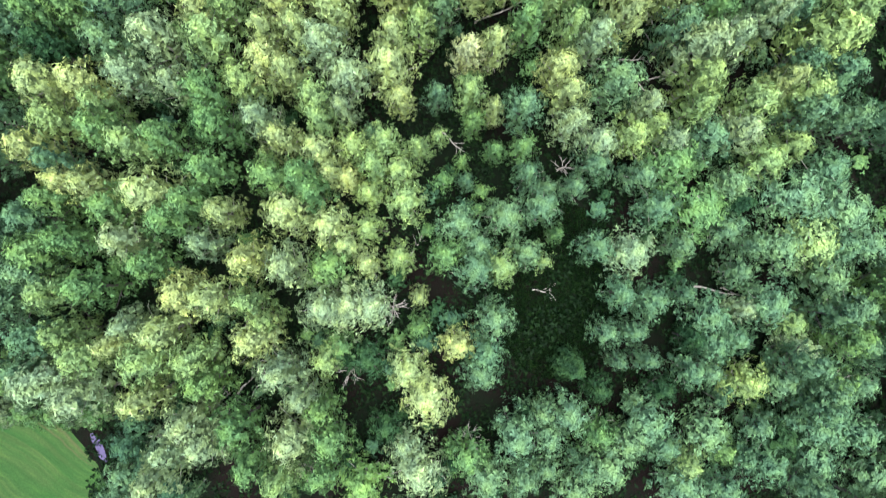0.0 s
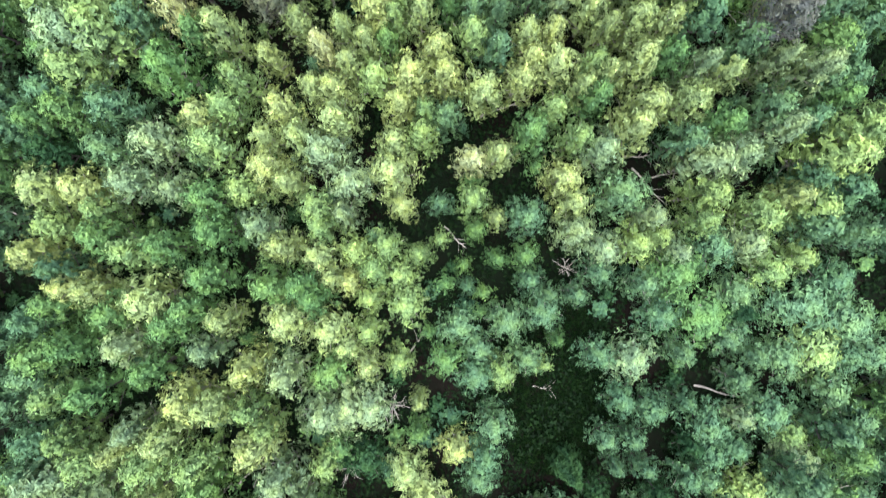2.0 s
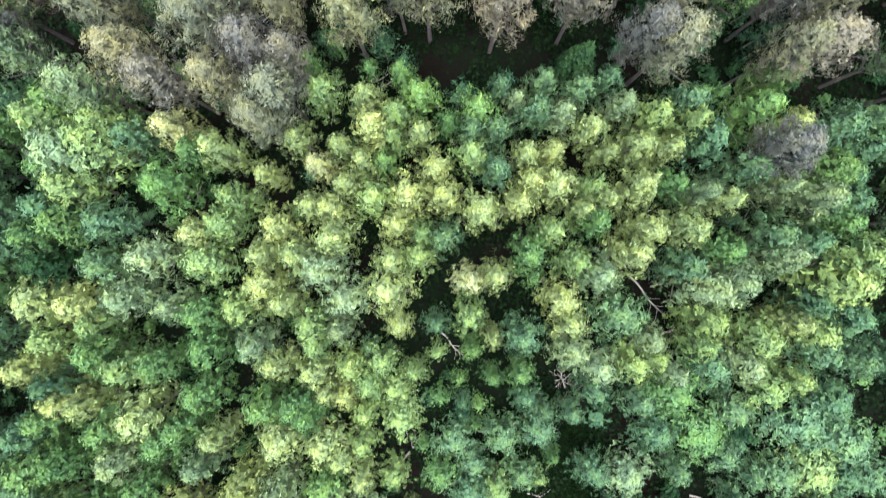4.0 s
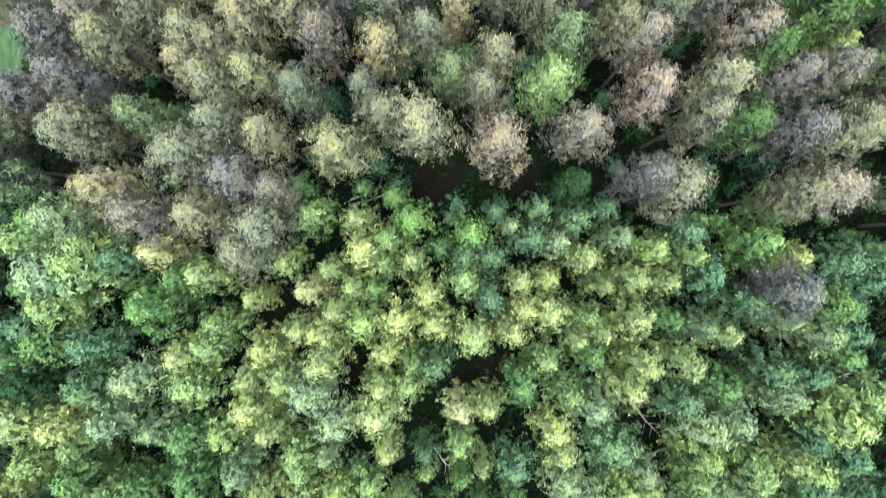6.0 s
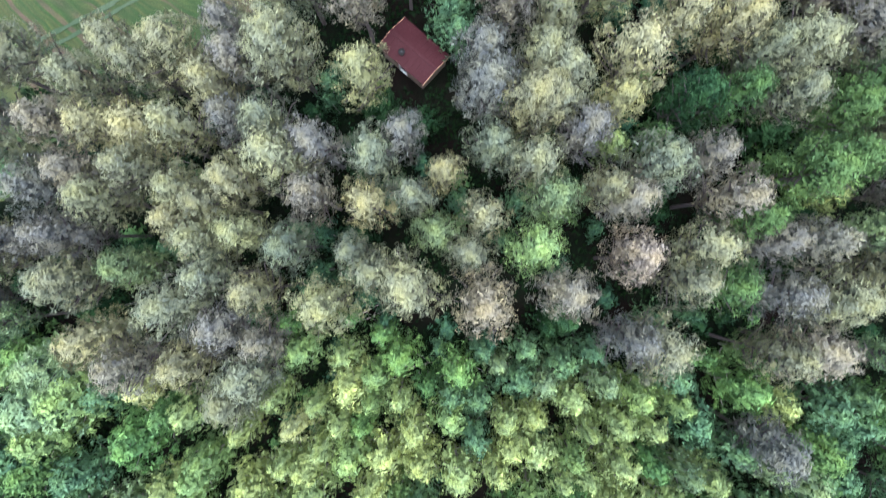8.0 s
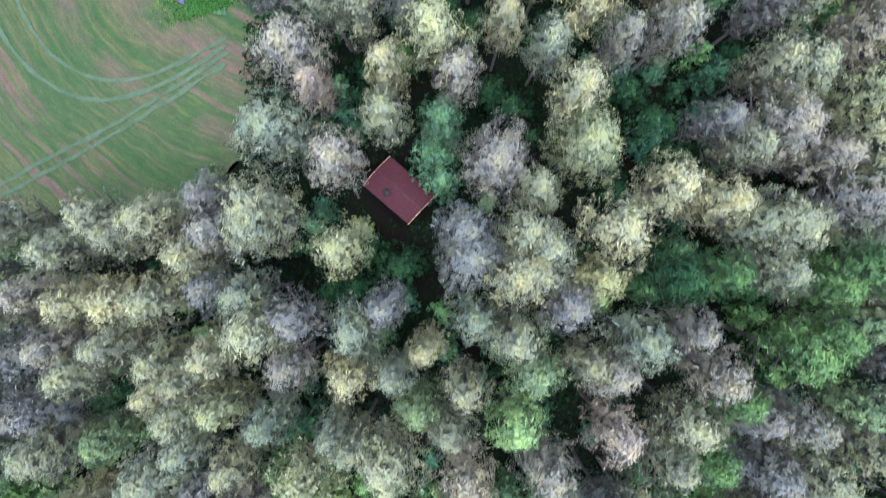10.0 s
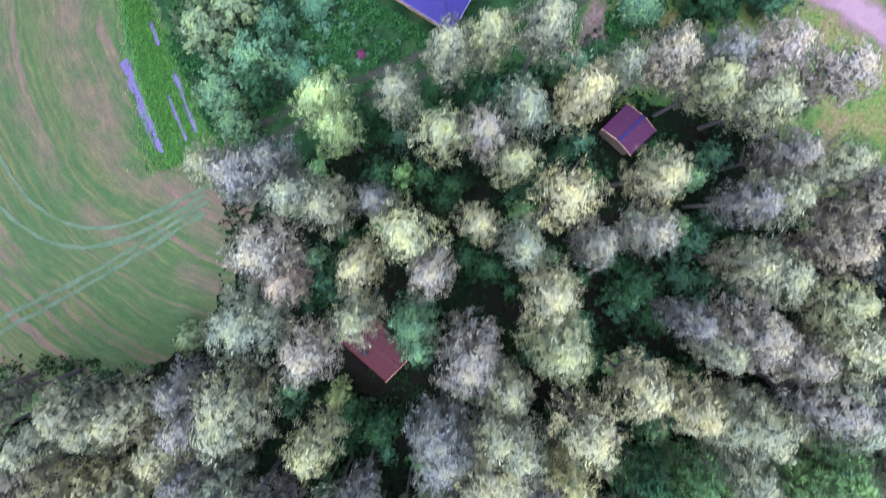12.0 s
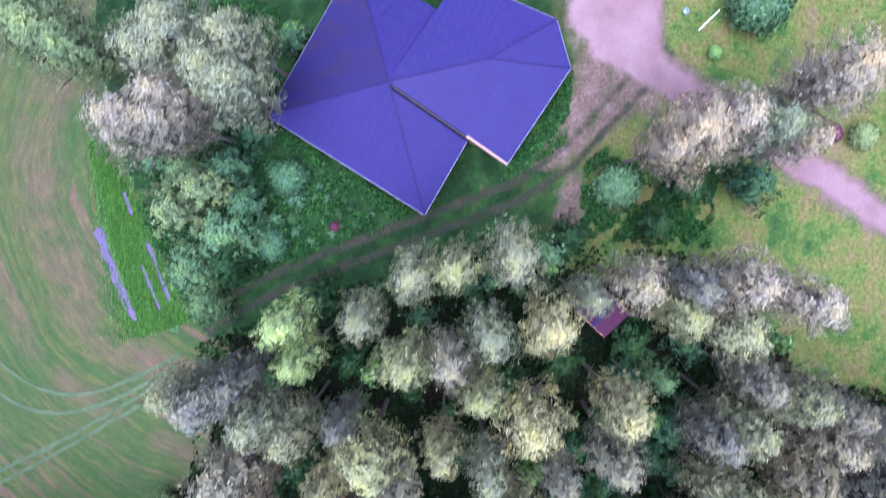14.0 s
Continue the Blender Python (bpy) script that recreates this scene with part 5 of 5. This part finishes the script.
plant("birch", "yellow", [
    (21.2, -13.6, 1.2), (12, -12.5, 1.4), (-0.5, -10.2, 2.01), (29.3, -9.5, 2.01), (-1.9, -7.8, 1.69), (1.8, -6, 1.4), (-13, -5.6, 1.71), (-16.1, -2.7, 1.71),
    (-1.1, -2.5, 0.8), (-18, -2.3, 1.71), (-4.8, -0, 1.12), (-13.4, 0.2, 1.52), (9, 2.2, 0.72), (-10.8, 3.8, 1.91), (19.5, 4.1, 2.41), (-21, 5.2, 2.1),
    (-7.3, 6.8, 1.07), (17.9, 7.6, 2.01), (-11, 9.1, 1.33), (4.6, 11.5, 0.88), (-2.6, 12.5, 1.2), (-11.3, 19.1, 1.49), (-2.6, 19.6, 1.45), (16.1, 20, 1.6),
    (19.2, 20.1, 1.6), (6.1, 21.5, 1.34), (21.8, 22.1, 1.34), (9, 22.8, 1.72), (-15.9, 24.5, 1.57), (6.7, 25, 1.26), (12.8, 25.1, 0.95), (17.4, 25.5, 1.22),
])
plant("birch", "yellow", [
    (-10.2, 25.7, 1.31), (15.1, 25.8, 1.45), (-1.5, 26.2, 1.22), (11.5, 26.8, 1.45), (-4.8, 26.9, 1.72), (26.3, 27.4, 1.34), (-5.5, 29, 1.22), (27.6, 42.5, 1.48),
    (12.3, 45.1, 1.41), (-4.4, 48.5, 0.82),
])



# ---- undergrowth ----
def in_wood(x, y):
    if y > 69.5 + 0.48 * min(x, 12) and x < 12:
        return False
    if x >= 12 and y > 73 or x > 27 and y > 64:
        return False
    if x < -15 and y > 48 - 0.02 * x:
        return False
    if x < -31 and 33 < y:
        return False
    if x < -27 and y < -11:
        return False
    return True


def on_shed(x, y):
    return abs(x + 2) < 4.4 and abs(y - 51.5) < 3.8 or abs(x - 15.8) < 3.4 and abs(y - 69.2) < 3.2


def spot(spots, reach, margin):
    x, y = dice.uniform(-44, 44), dice.uniform(-30, 76)
    if not in_wood(x, y) or on_shed(x, y) or x < -10.5 and y > 50:
        return None
    if 4.6 < x < 15.6 and -9.6 < y < 5.0 and dice.random() < 0.9:
        return None
    if any((x - a) ** 2 + (y - b) ** 2 < (reach * r + margin) ** 2 for a, b, r in spots):
        return None
    return x, y


def undergrowth():
    """The lower storey: saplings between the crowns, then shrubs in what gaps are left."""
    spots = list(TREES_AT)
    placed = 0
    for _ in range(9000):
        p = spot(spots, 0.42, 0.4)
        if not p:
            continue
        x, y = p
        old = y > 30
        hole = old and x < -6 and all((x - a) ** 2 + (y - b) ** 2 > (0.6 * r + 1.3) ** 2 for a, b, r in spots)
        if hole or abs(x) > 27 and (y < 60 or x > 27):
            r = dice.uniform(1.5, 2.1)
            kind, tone, h = ("aspen", dice.choice(["grey", "grey", "pale", "dusk"]), dice.uniform(14.5, 16.5)) if old else ("alder", dice.choice(["cool", "cool", "green"]), dice.uniform(8.5, 10.5))
        else:
            r = dice.uniform(1.0, 1.75) if old else dice.uniform(0.8, 1.3)
            if not old and dice.random() < 0.5:
                continue
            kind, tone, h = "sapling", dice.choice(["teal", "dark", "green", "teal", "cool", "dark"] if old else ["green", "cool", "lime", "dark", "cool"]), dice.uniform(5.5, 9.0) if old else dice.uniform(3.5, 5.5)
        grow(kind, tone, x, y, r, h)
        spots.append((x, y, r))
        placed += 1
        if placed >= 400:
            break
    placed = 0
    for _ in range(9000):
        p = spot(spots, 0.40, 0.25)
        if not p:
            continue
        r = dice.uniform(0.6, 1.15)
        grow("shrub", dice.choice(["dark", "teal", "dark", "green"]), *p, r, dice.uniform(1.0, 2.6))
        spots.append((*p, r))
        placed += 1
        if placed >= 290:
            break


undergrowth()

# bushes and low trees along the corner of the lower meadow
for x, y, r, h, tone in [(-24.5, -14.6, 1.5, 3.6, "teal"), (-24.9, -16.9, 1.4, 3.2, "cool"), (-23.6, -12.6, 1.5, 4.0, "teal"), (-25.4, -18.9, 1.6, 3.4, "cool"), (-22.9, -16.2, 1.3, 3.4, "teal"), (-21.0, -18.2, 1.3, 3.0, "teal")]:
    grow("willow", tone, x, y, r, h)
for x, y, r, h, tone in [(-30.6, -11.3, 1.7, 6.6, "moss"), (-28.4, -11.4, 1.6, 6.4, "moss"), (-32.8, -11.0, 1.8, 6.8, "sage"), (-25.9, -11.2, 1.6, 6.0, "green"), (-32.2, -8.6, 1.8, 7.6, "moss"), (-29.6, -8.8, 1.7, 7.4, "sage")]:
    grow("alder", tone, x, y, r, h)


def garden_cover():
    """Rank herbs, nettles and low brambles between the ditch, the lane and the house: a few big clumps over an uneven leafy layer."""
    rng = np.random.default_rng(33)
    n = 280000
    x, y = rng.uniform(-20, 28, n), rng.uniform(65.5, 90, n)
    lane = np.interp(x, [p[0] for p in LANE[::-1]], [p[1] for p in LANE[::-1]])
    eave = 81.5 - 0.52 * (x + 10)
    wave = np.sin(1.9 * x + 1.6 * np.sin(1.3 * y)) + np.sin(1.5 * y + 1.2 * np.sin(1.1 * x + 2)) + 0.9 * np.sin(3.7 * x - 2.9 * y) + 0.5 * np.sin(6.1 * x + 5.3 * y)
    trod = np.abs((y - eave) / 1.13 + 2.3 + 0.3 * np.sin(0.8 * x)) < 0.45
    west = (y > lane + 1.2 + 0.3 * wave) & (x > -16.4 - 0.55 * (y - 67)) & ~((x > -10.4) & (y > eave - 0.5)) & (x < 3)
    east = (x > 5.0) & (y > lane + 1.3) & (y < 79.4 + 1.82 * (x - 7.5) - 0.6) & (x < 12)
    yard_side = (x > 13.5) & (x < 23.5) & (y > 74.5) & (y < 80.5 + 0.3 * wave) & (wave > -0.5)
    keep = (west | east | yard_side) & (wave + 0.9 * rng.normal(size=n) > np.where(trod, 1.6, -1.1))
    x, y, wave = x[keep], y[keep], wave[keep]
    n = len(x)
    p = np.stack([x, y, 0.04 + rng.random(n) ** 1.4 * np.clip(0.40 + 0.32 * wave, 0.08, 1.3)], 1)
    a = rng.normal(size=(n, 3)) * np.array([1, 1, 0.5])
    a /= np.linalg.norm(a, axis=1)[:, None]
    b = np.cross(a, rng.normal(size=(n, 3)) * 0.45 + np.array([0, 0, 1]))
    size = rng.uniform(0.06, 0.16, n)[:, None]
    v = np.stack([p - a * size, p + a * size, p + b * size * 0.8], 1).reshape(-1, 3)
    tagged(new("garden_herbs", triangle_mesh("garden_herbs", v, TALL["rank_leaf"])), "rank dark green herbs and nettles beside the house", "herbs", kind="stuff")
    placed = []
    for _ in range(3000):
        hx, hy = dice.uniform(-17, 0), dice.uniform(67, 82)
        if hy < 75.2 + 0.47 * hx or hx < -15.8 - 0.55 * (hy - 67) or hx > -10.4 and hy > 81.5 - 0.52 * (hx + 10) - 1.6 or any(math.hypot(hx - c, hy - d) < 0.8 * (r + 0.5) for c, d, r in placed):
            continue
        r = dice.uniform(0.45, 1.0) if hx < -8 else dice.uniform(0.3, 0.55)
        grow("herb", dice.choice(["dark", "dark", "teal"]), hx, hy, r, r * dice.uniform(0.9, 1.7))
        placed.append((hx, hy, r))
        if len(placed) >= 60:
            break


garden_cover()


def fallen_trunk(x, y, ang, length, r, label="grey weathered fallen tree trunk", lift=0.0):
    root = thing("fallen_trunk", x, y, ground_z(x, y), label, "log", "fallen trunks", turn=ang)
    bm = bmesh.new()
    n = 7
    pts = [(length * (i / (n - 1) - 0.5), 0.08 * math.sin(i * 1.3), r + 0.02 + lift * i / (n - 1)) for i in range(n)]
    add_tube(bm, pts, [r * (1.0 - 0.75 * i / (n - 1)) for i in range(n)], 9)
    part("stem", bm, DEADWOOD, root)
    for i in range(4):
        bm = bmesh.new()
        x0 = length * (0.05 + 0.1 * i)
        s = (-1) ** i
        add_tube(bm, [(x0, 0, r + lift * 0.6), (x0 + 0.4, 0.35 * s, r + 0.25), (x0 + 0.7, 0.75 * s, r + 0.3)], [r * 0.35, r * 0.22, r * 0.08], 6)
        part("branch", bm, DEADWOOD, root)


for x, y, ang, L, r, lift in ((-5.4, 31.2, 27, 4.0, 0.13, 0.3), (-5.0, 30.8, 25, 4.2, 0.11, 0.2), (0.3, 27.6, 25, 2.6, 0.11, 0.1), (12.6, 23.0, 3, 3.0, 0.10, 0.2),
                              (16.6, 17.0, 5, 2.5, 0.10, 0.2), (5.5, 20.9, 22, 4.5, 0.13, 0.5), (23.5, -2.4, -12, 3.6, 0.13, 1.2), (1.6, 10.0, -45, 2.6, 0.10, 0.4),
                              (-1.5, 1.2, 60, 3.2, 0.10, 0.7), (-15.0, -9.6, 48, 3.4, 0.12, 0.8), (-14.2, -9.8, 60, 3.0, 0.10, 0.8), (9.0, -2.4, -5, 1.6, 0.07, 0.2),
                              (17.5, 14.5, -50, 4.0, 0.12, 0.8), (20.5, 12.0, 25, 4.0, 0.12, 0.6), (-17.0, 35.0, -33, 4.0, 0.16, 1.5),
                              (-33.3, 18.3, -27, 4.3, 0.09, 0.8), (-34.5, 11.3, -14, 2.4, 0.09, 0.6), (-19.5, 16.4, -33, 2.3, 0.09, 0.6), (-24.9, 14.4, -16, 3.4, 0.09, 0.8), (-29.4, 6.2, -1, 3.2, 0.09, 0.6), (31.4, 17.7, 23, 6.2, 0.09, 1.6), (31.0, 16.6, 16, 3.8, 0.09, 1.2), (20.0, 15.7, 12, 4.3, 0.09, 0.8), (17.0, 23.7, 63, 3.1, 0.09, 1.0), (25.1, -2.6, -20, 3.0, 0.09, 0.6), (15.0, -13.2, -50, 1.5, 0.09, 0.5)):
    fallen_trunk(x, y, ang, L, 0.8 * r, lift=lift)


def dead_tree(x, y, h, spread, lean, seed, label="leafless grey dead tree with bare twigs"):
    """A bare stem that forks three times into thin twigs."""
    root = thing("dead_tree", x, y, ground_z(x, y), label, "tree", "dead trees")
    rng = random.Random(seed)
    top = Vector((lean[0], lean[1], h))
    bm = bmesh.new()
    add_tube(bm, [(0, 0, -0.05), tuple(top * 0.5 + Vector((0.08, 0.05, 0))), tuple(top)], [0.05 + 0.006 * h, 0.04, 0.018], 7)
    part("trunk", bm, DEADWOOD, root)
    for i in range(11):
        p = top * (0.30 + 0.065 * i)
        a = i * 2.4 + rng.random()
        d = Vector((math.cos(a), math.sin(a), 0.35 + 0.5 * rng.random())) * spread * (0.6 + 0.5 * rng.random())
        bm = bmesh.new()
        mid = p + d * 0.5 + Vector((0, 0, 0.08))
        add_tube(bm, [p, mid, p + d], [0.022, 0.016, 0.006], 5)
        for k in range(4):
            q = p + d * (0.35 + 0.17 * k)
            e = q + Vector((d.x * 0.3 + rng.uniform(-0.35, 0.35) * spread, d.y * 0.3 + rng.uniform(-0.35, 0.35) * spread, rng.uniform(0.0, 0.45)))
            add_tube(bm, [q, (q + e) / 2 + Vector((0, 0, 0.04)), e], [0.018, 0.013, 0.006], 4)
        part("branch", bm, DEADWOOD, root)


for k, (x, y, h, spread, lean) in enumerate(((-9.9, -16.4, 3.4, 1.3, (0.3, 0.2)), (2.7, -14.0, 2.2, 1.2, (0.3, 0.1)), (-16.8, -10.8, 3.0, 1.3, (-0.5, -0.6)), (-14.2, -3.8, 3.2, 1.2, (0.2, 0.1)),
                                             (-3.3, -3.8, 3.2, 1.1, (0.1, 0.3)), (10.4, 7.8, 2.6, 0.8, (0.2, -0.2)), (-6.4, -8.8, 2.8, 1.2, (-0.2, 0.2)), (-13.2, 32.3, 9.5, 1.6, (-2.6, 1.9)))):
    dead_tree(x, y, h, spread, lean, 40 + k)


def herb_layer():
    """Ferns, seedlings and herbs over the forest floor, in patches."""
    rng = np.random.default_rng(21)
    n = 240000
    x, y = rng.uniform(-42, 42, n), rng.uniform(-28, 74, n)
    wave = np.sin(0.9 * x + 1.7 * np.sin(0.53 * y)) + np.sin(1.1 * y + 1.3 * np.sin(0.61 * x + 2)) + 0.8 * np.sin(2.3 * x - 1.9 * y)
    keep = (wave + rng.normal(size=n) * 0.9 > -0.55) & ~((x < -15) & (y > 48.5)) & ~((y > 71 + 0.48 * np.minimum(x, 12)) & (x < 12)) & ~((x < -28.5) & (y < -13)) & ~((x > 27) & (y > 65))
    keep &= ~((abs(x + 2) < 2.6) & (abs(y - 51.6) < 2.2)) & ~((abs(x - 15.7) < 2.0) & (abs(y - 69.2) < 2.0)) & ~((x < -33) & (y > 38))
    x, y = x[keep], y[keep]
    n = len(x)
    s = np.clip((y - 22) / 16, 0, 1)
    z = -2.0 * (1 - s * s * (3 - 2 * s)) + 0.05 + 0.55 * rng.random(n) ** 1.5 * np.clip(wave[keep] + 0.6, 0.3, 2.2)
    p = np.stack([x, y, z], 1)
    a = rng.normal(size=(n, 3)) * np.array([1, 1, 0.35])
    a /= np.linalg.norm(a, axis=1)[:, None]
    b = np.cross(a, rng.normal(size=(n, 3)) * 0.35 + np.array([0, 0, 1]))
    size = rng.uniform(0.11, 0.27, n)[:, None]
    v = np.stack([p - a * size, p + a * size, p + b * size * 0.8], 1).reshape(-1, 3)
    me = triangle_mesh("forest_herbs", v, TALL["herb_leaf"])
    tagged(new("forest_herbs", me), "green ferns and seedlings on the forest floor, coloured dark for the shade", "undergrowth", kind="stuff")


herb_layer()


def clearing(rng):
    a, s = rng.uniform(0, 6.28), math.sqrt(rng.random())
    return 10.2 + 5.6 * s * math.cos(a), -2.3 + 7.4 * s * math.sin(a)


WET = [((-23.0, 71.6), (-20.2, 65.4), 0.2), ((-19.5, 71.4), (-17.6, 67.1), 0.13), ((-19.9, 69.7), (-18.3, 66.4), 0.16), ((-21.6, 75.2), (-20.9, 73.6), 0.18)]


def off_line(p, a, b):
    p, a, b = Vector(p), Vector(a), Vector(b)
    f = min(max((p - a).dot(b - a) / (b - a).length_squared, 0), 1)
    return (p - a - (b - a) * f).length


def bank_grass(rng):
    f, s = rng.random(), rng.normal() * 0.74
    s = 0.75 * s + 0.25 * round(s * 4) / 4 + 0.03 * math.sin(40 * f)
    wide = 0.35 + 1.75 * f
    p = (-24.0 + 5.9 * f + s * wide * 0.85, 79.0 - 14.2 * f + s * wide * 0.35)
    if any(off_line(p, a, b) < w for a, b, w in WET):
        return None, None
    return p


def lawn_grass(rng):
    x, y = rng.uniform(-22, 36), rng.uniform(66, 98)
    if y < 67.5 + 0.47 * min(x + 8, 22):
        return None, None
    if 11.0 < x < 20.5 and y > 84.5 or x > 18 and abs(y - (97.5 - 0.5 * x)) < 3.2:
        return None, None
    if -22 < x < -16 and y < 77:
        return None, None
    return x, y


grass("clearing_grass", 22000, clearing, 0.40, TALL["clearing_blade"], "tall grass in the forest clearing, gap shade put into its colour", 3)
grass("ditch_reeds", 42000, bank_grass, 0.28, TALL["grass_blade"], "lush reeds along the ditch", 5, 0.028, (0.36, -0.72))
grass("lawn_tufts", 40000, lawn_grass, 0.16, TALL["lawn_blade"], "tufts of rough grass round the house", 6, 0.035)


def round_bush(x, y, r, mat, label, seed, height=1.7):
    root = thing("garden_bush", x, y, ground_z(x, y), label, "bush")
    rng = np.random.default_rng(seed)
    cs, rs = [], []
    for i in range(26):
        a, s = i * 2.4, math.sqrt((i + 0.5) / 26)
        cs.append((0.72 * r * s * math.cos(a), 0.72 * r * s * math.sin(a), height * r * (0.25 + 0.45 * (1 - s * s) + 0.1 * rng.random())))
        rs.append(r * 0.34)
    bm = bmesh.new()
    for k in range(4):
        a = 1.6 * k
        add_tube(bm, [(0.03 * math.cos(a), 0.03 * math.sin(a), -0.02), (0.3 * r * math.cos(a), 0.3 * r * math.sin(a), 0.5 * r), (0.55 * r * math.cos(a), 0.55 * r * math.sin(a), 0.9 * r)], [0.05 * r, 0.035 * r, 0.015 * r], 6)
    part("stems", bm, BARK_GREY, root)
    ob = new("crown", leaves_mesh("crown", cs, rs, 5200, 0.085 * r, mat, rng, 1.6, 0.5, 0.3))
    ob.parent = root


round_bush(15.8, 78.5, 2.0, LEAF["mint"], "dense round bluish-green garden bush on the lawn", 4)
round_bush(24.8, 92.6, 2.6, LEAF["teal"], "wide bluish-green bush beside the gravel yard", 7, 1.3)
round_bush(22.3, 89.0, 0.6, LEAF["bright"], "small bright-green shrub on the rough lawn", 8)
round_bush(33.6, 83.7, 1.2, LEAF["sage"], "pale greyish-green garden bush beside the driveway", 9)
round_bush(-9.1, 88.0, 1.0, LEAF["bright"], "bright-green bush close to the house", 11)
round_bush(-8.6, 77.2, 1.7, LEAF["teal"], "dull bluish-green bush among the rank herbs", 12, 1.5)
round_bush(-9.6, 72.0, 1.5, LEAF["teal"], "dull bluish-green bush above the farm lane", 13, 1.4)
round_bush(-5.0, 73.8, 0.45, PLUM_LEAF, "small plum-coloured shrub in the grass", 5)
round_bush(31.5, 83.8, 0.8, PLUM_LEAF, "dark plum shrub beside the driveway", 6)


def pole(x, y, ang):
    root = thing("white_pole", x, y, 0.02, "slim white-painted pole lying on the grass", "pole", turn=ang)
    bm = bmesh.new()
    add_tube(bm, [(0, 0, 0.06), (1.0, 0, 0.065), (2.1, 0, 0.06)], [0.05, 0.05, 0.05], 10)
    part("shaft", bm, WHITE, root)
    bm = bmesh.new()
    bmesh.ops.create_uvsphere(bm, u_segments=10, v_segments=6, radius=0.06, matrix=Matrix.Translation((2.1, 0, 0.06)))
    part("end_cap", bm, WHITE, root)


pole(21.0, 90.6, 49)


def tub(x, y):
    root = thing("plastic_tub", x, y, 0.03, "small pale-blue plastic tub on the grass", "tub")
    bm = bmesh.new()
    rings = [(0.0, 0.0), (0.15, 0.0), (0.19, 0.2), (0.21, 0.21), (0.21, 0.225), (0.185, 0.225), (0.145, 0.03), (0.0, 0.03)]
    loops = [[bm.verts.new((r * math.cos(2 * math.pi * k / 18), r * math.sin(2 * math.pi * k / 18), z)) for k in range(18)] for r, z in rings[1:-1]]
    for a, b in zip(loops, loops[1:]):
        for k in range(18):
            bm.faces.new((a[k], a[(k + 1) % 18], b[(k + 1) % 18], b[k]))
    bm.faces.new(loops[0][::-1])
    bm.faces.new(loops[-1])
    part("bowl", bm, BLUE_PLASTIC, root)
    for s in (-1, 1):
        bm = bmesh.new()
        add_tube(bm, [(s * 0.205, -0.06, 0.21), (s * 0.25, 0.0, 0.21), (s * 0.205, 0.06, 0.21)], [0.014, 0.014, 0.014], 6)
        part("handle", bm, BLUE_PLASTIC, root)


tub(19.9, 91.9)
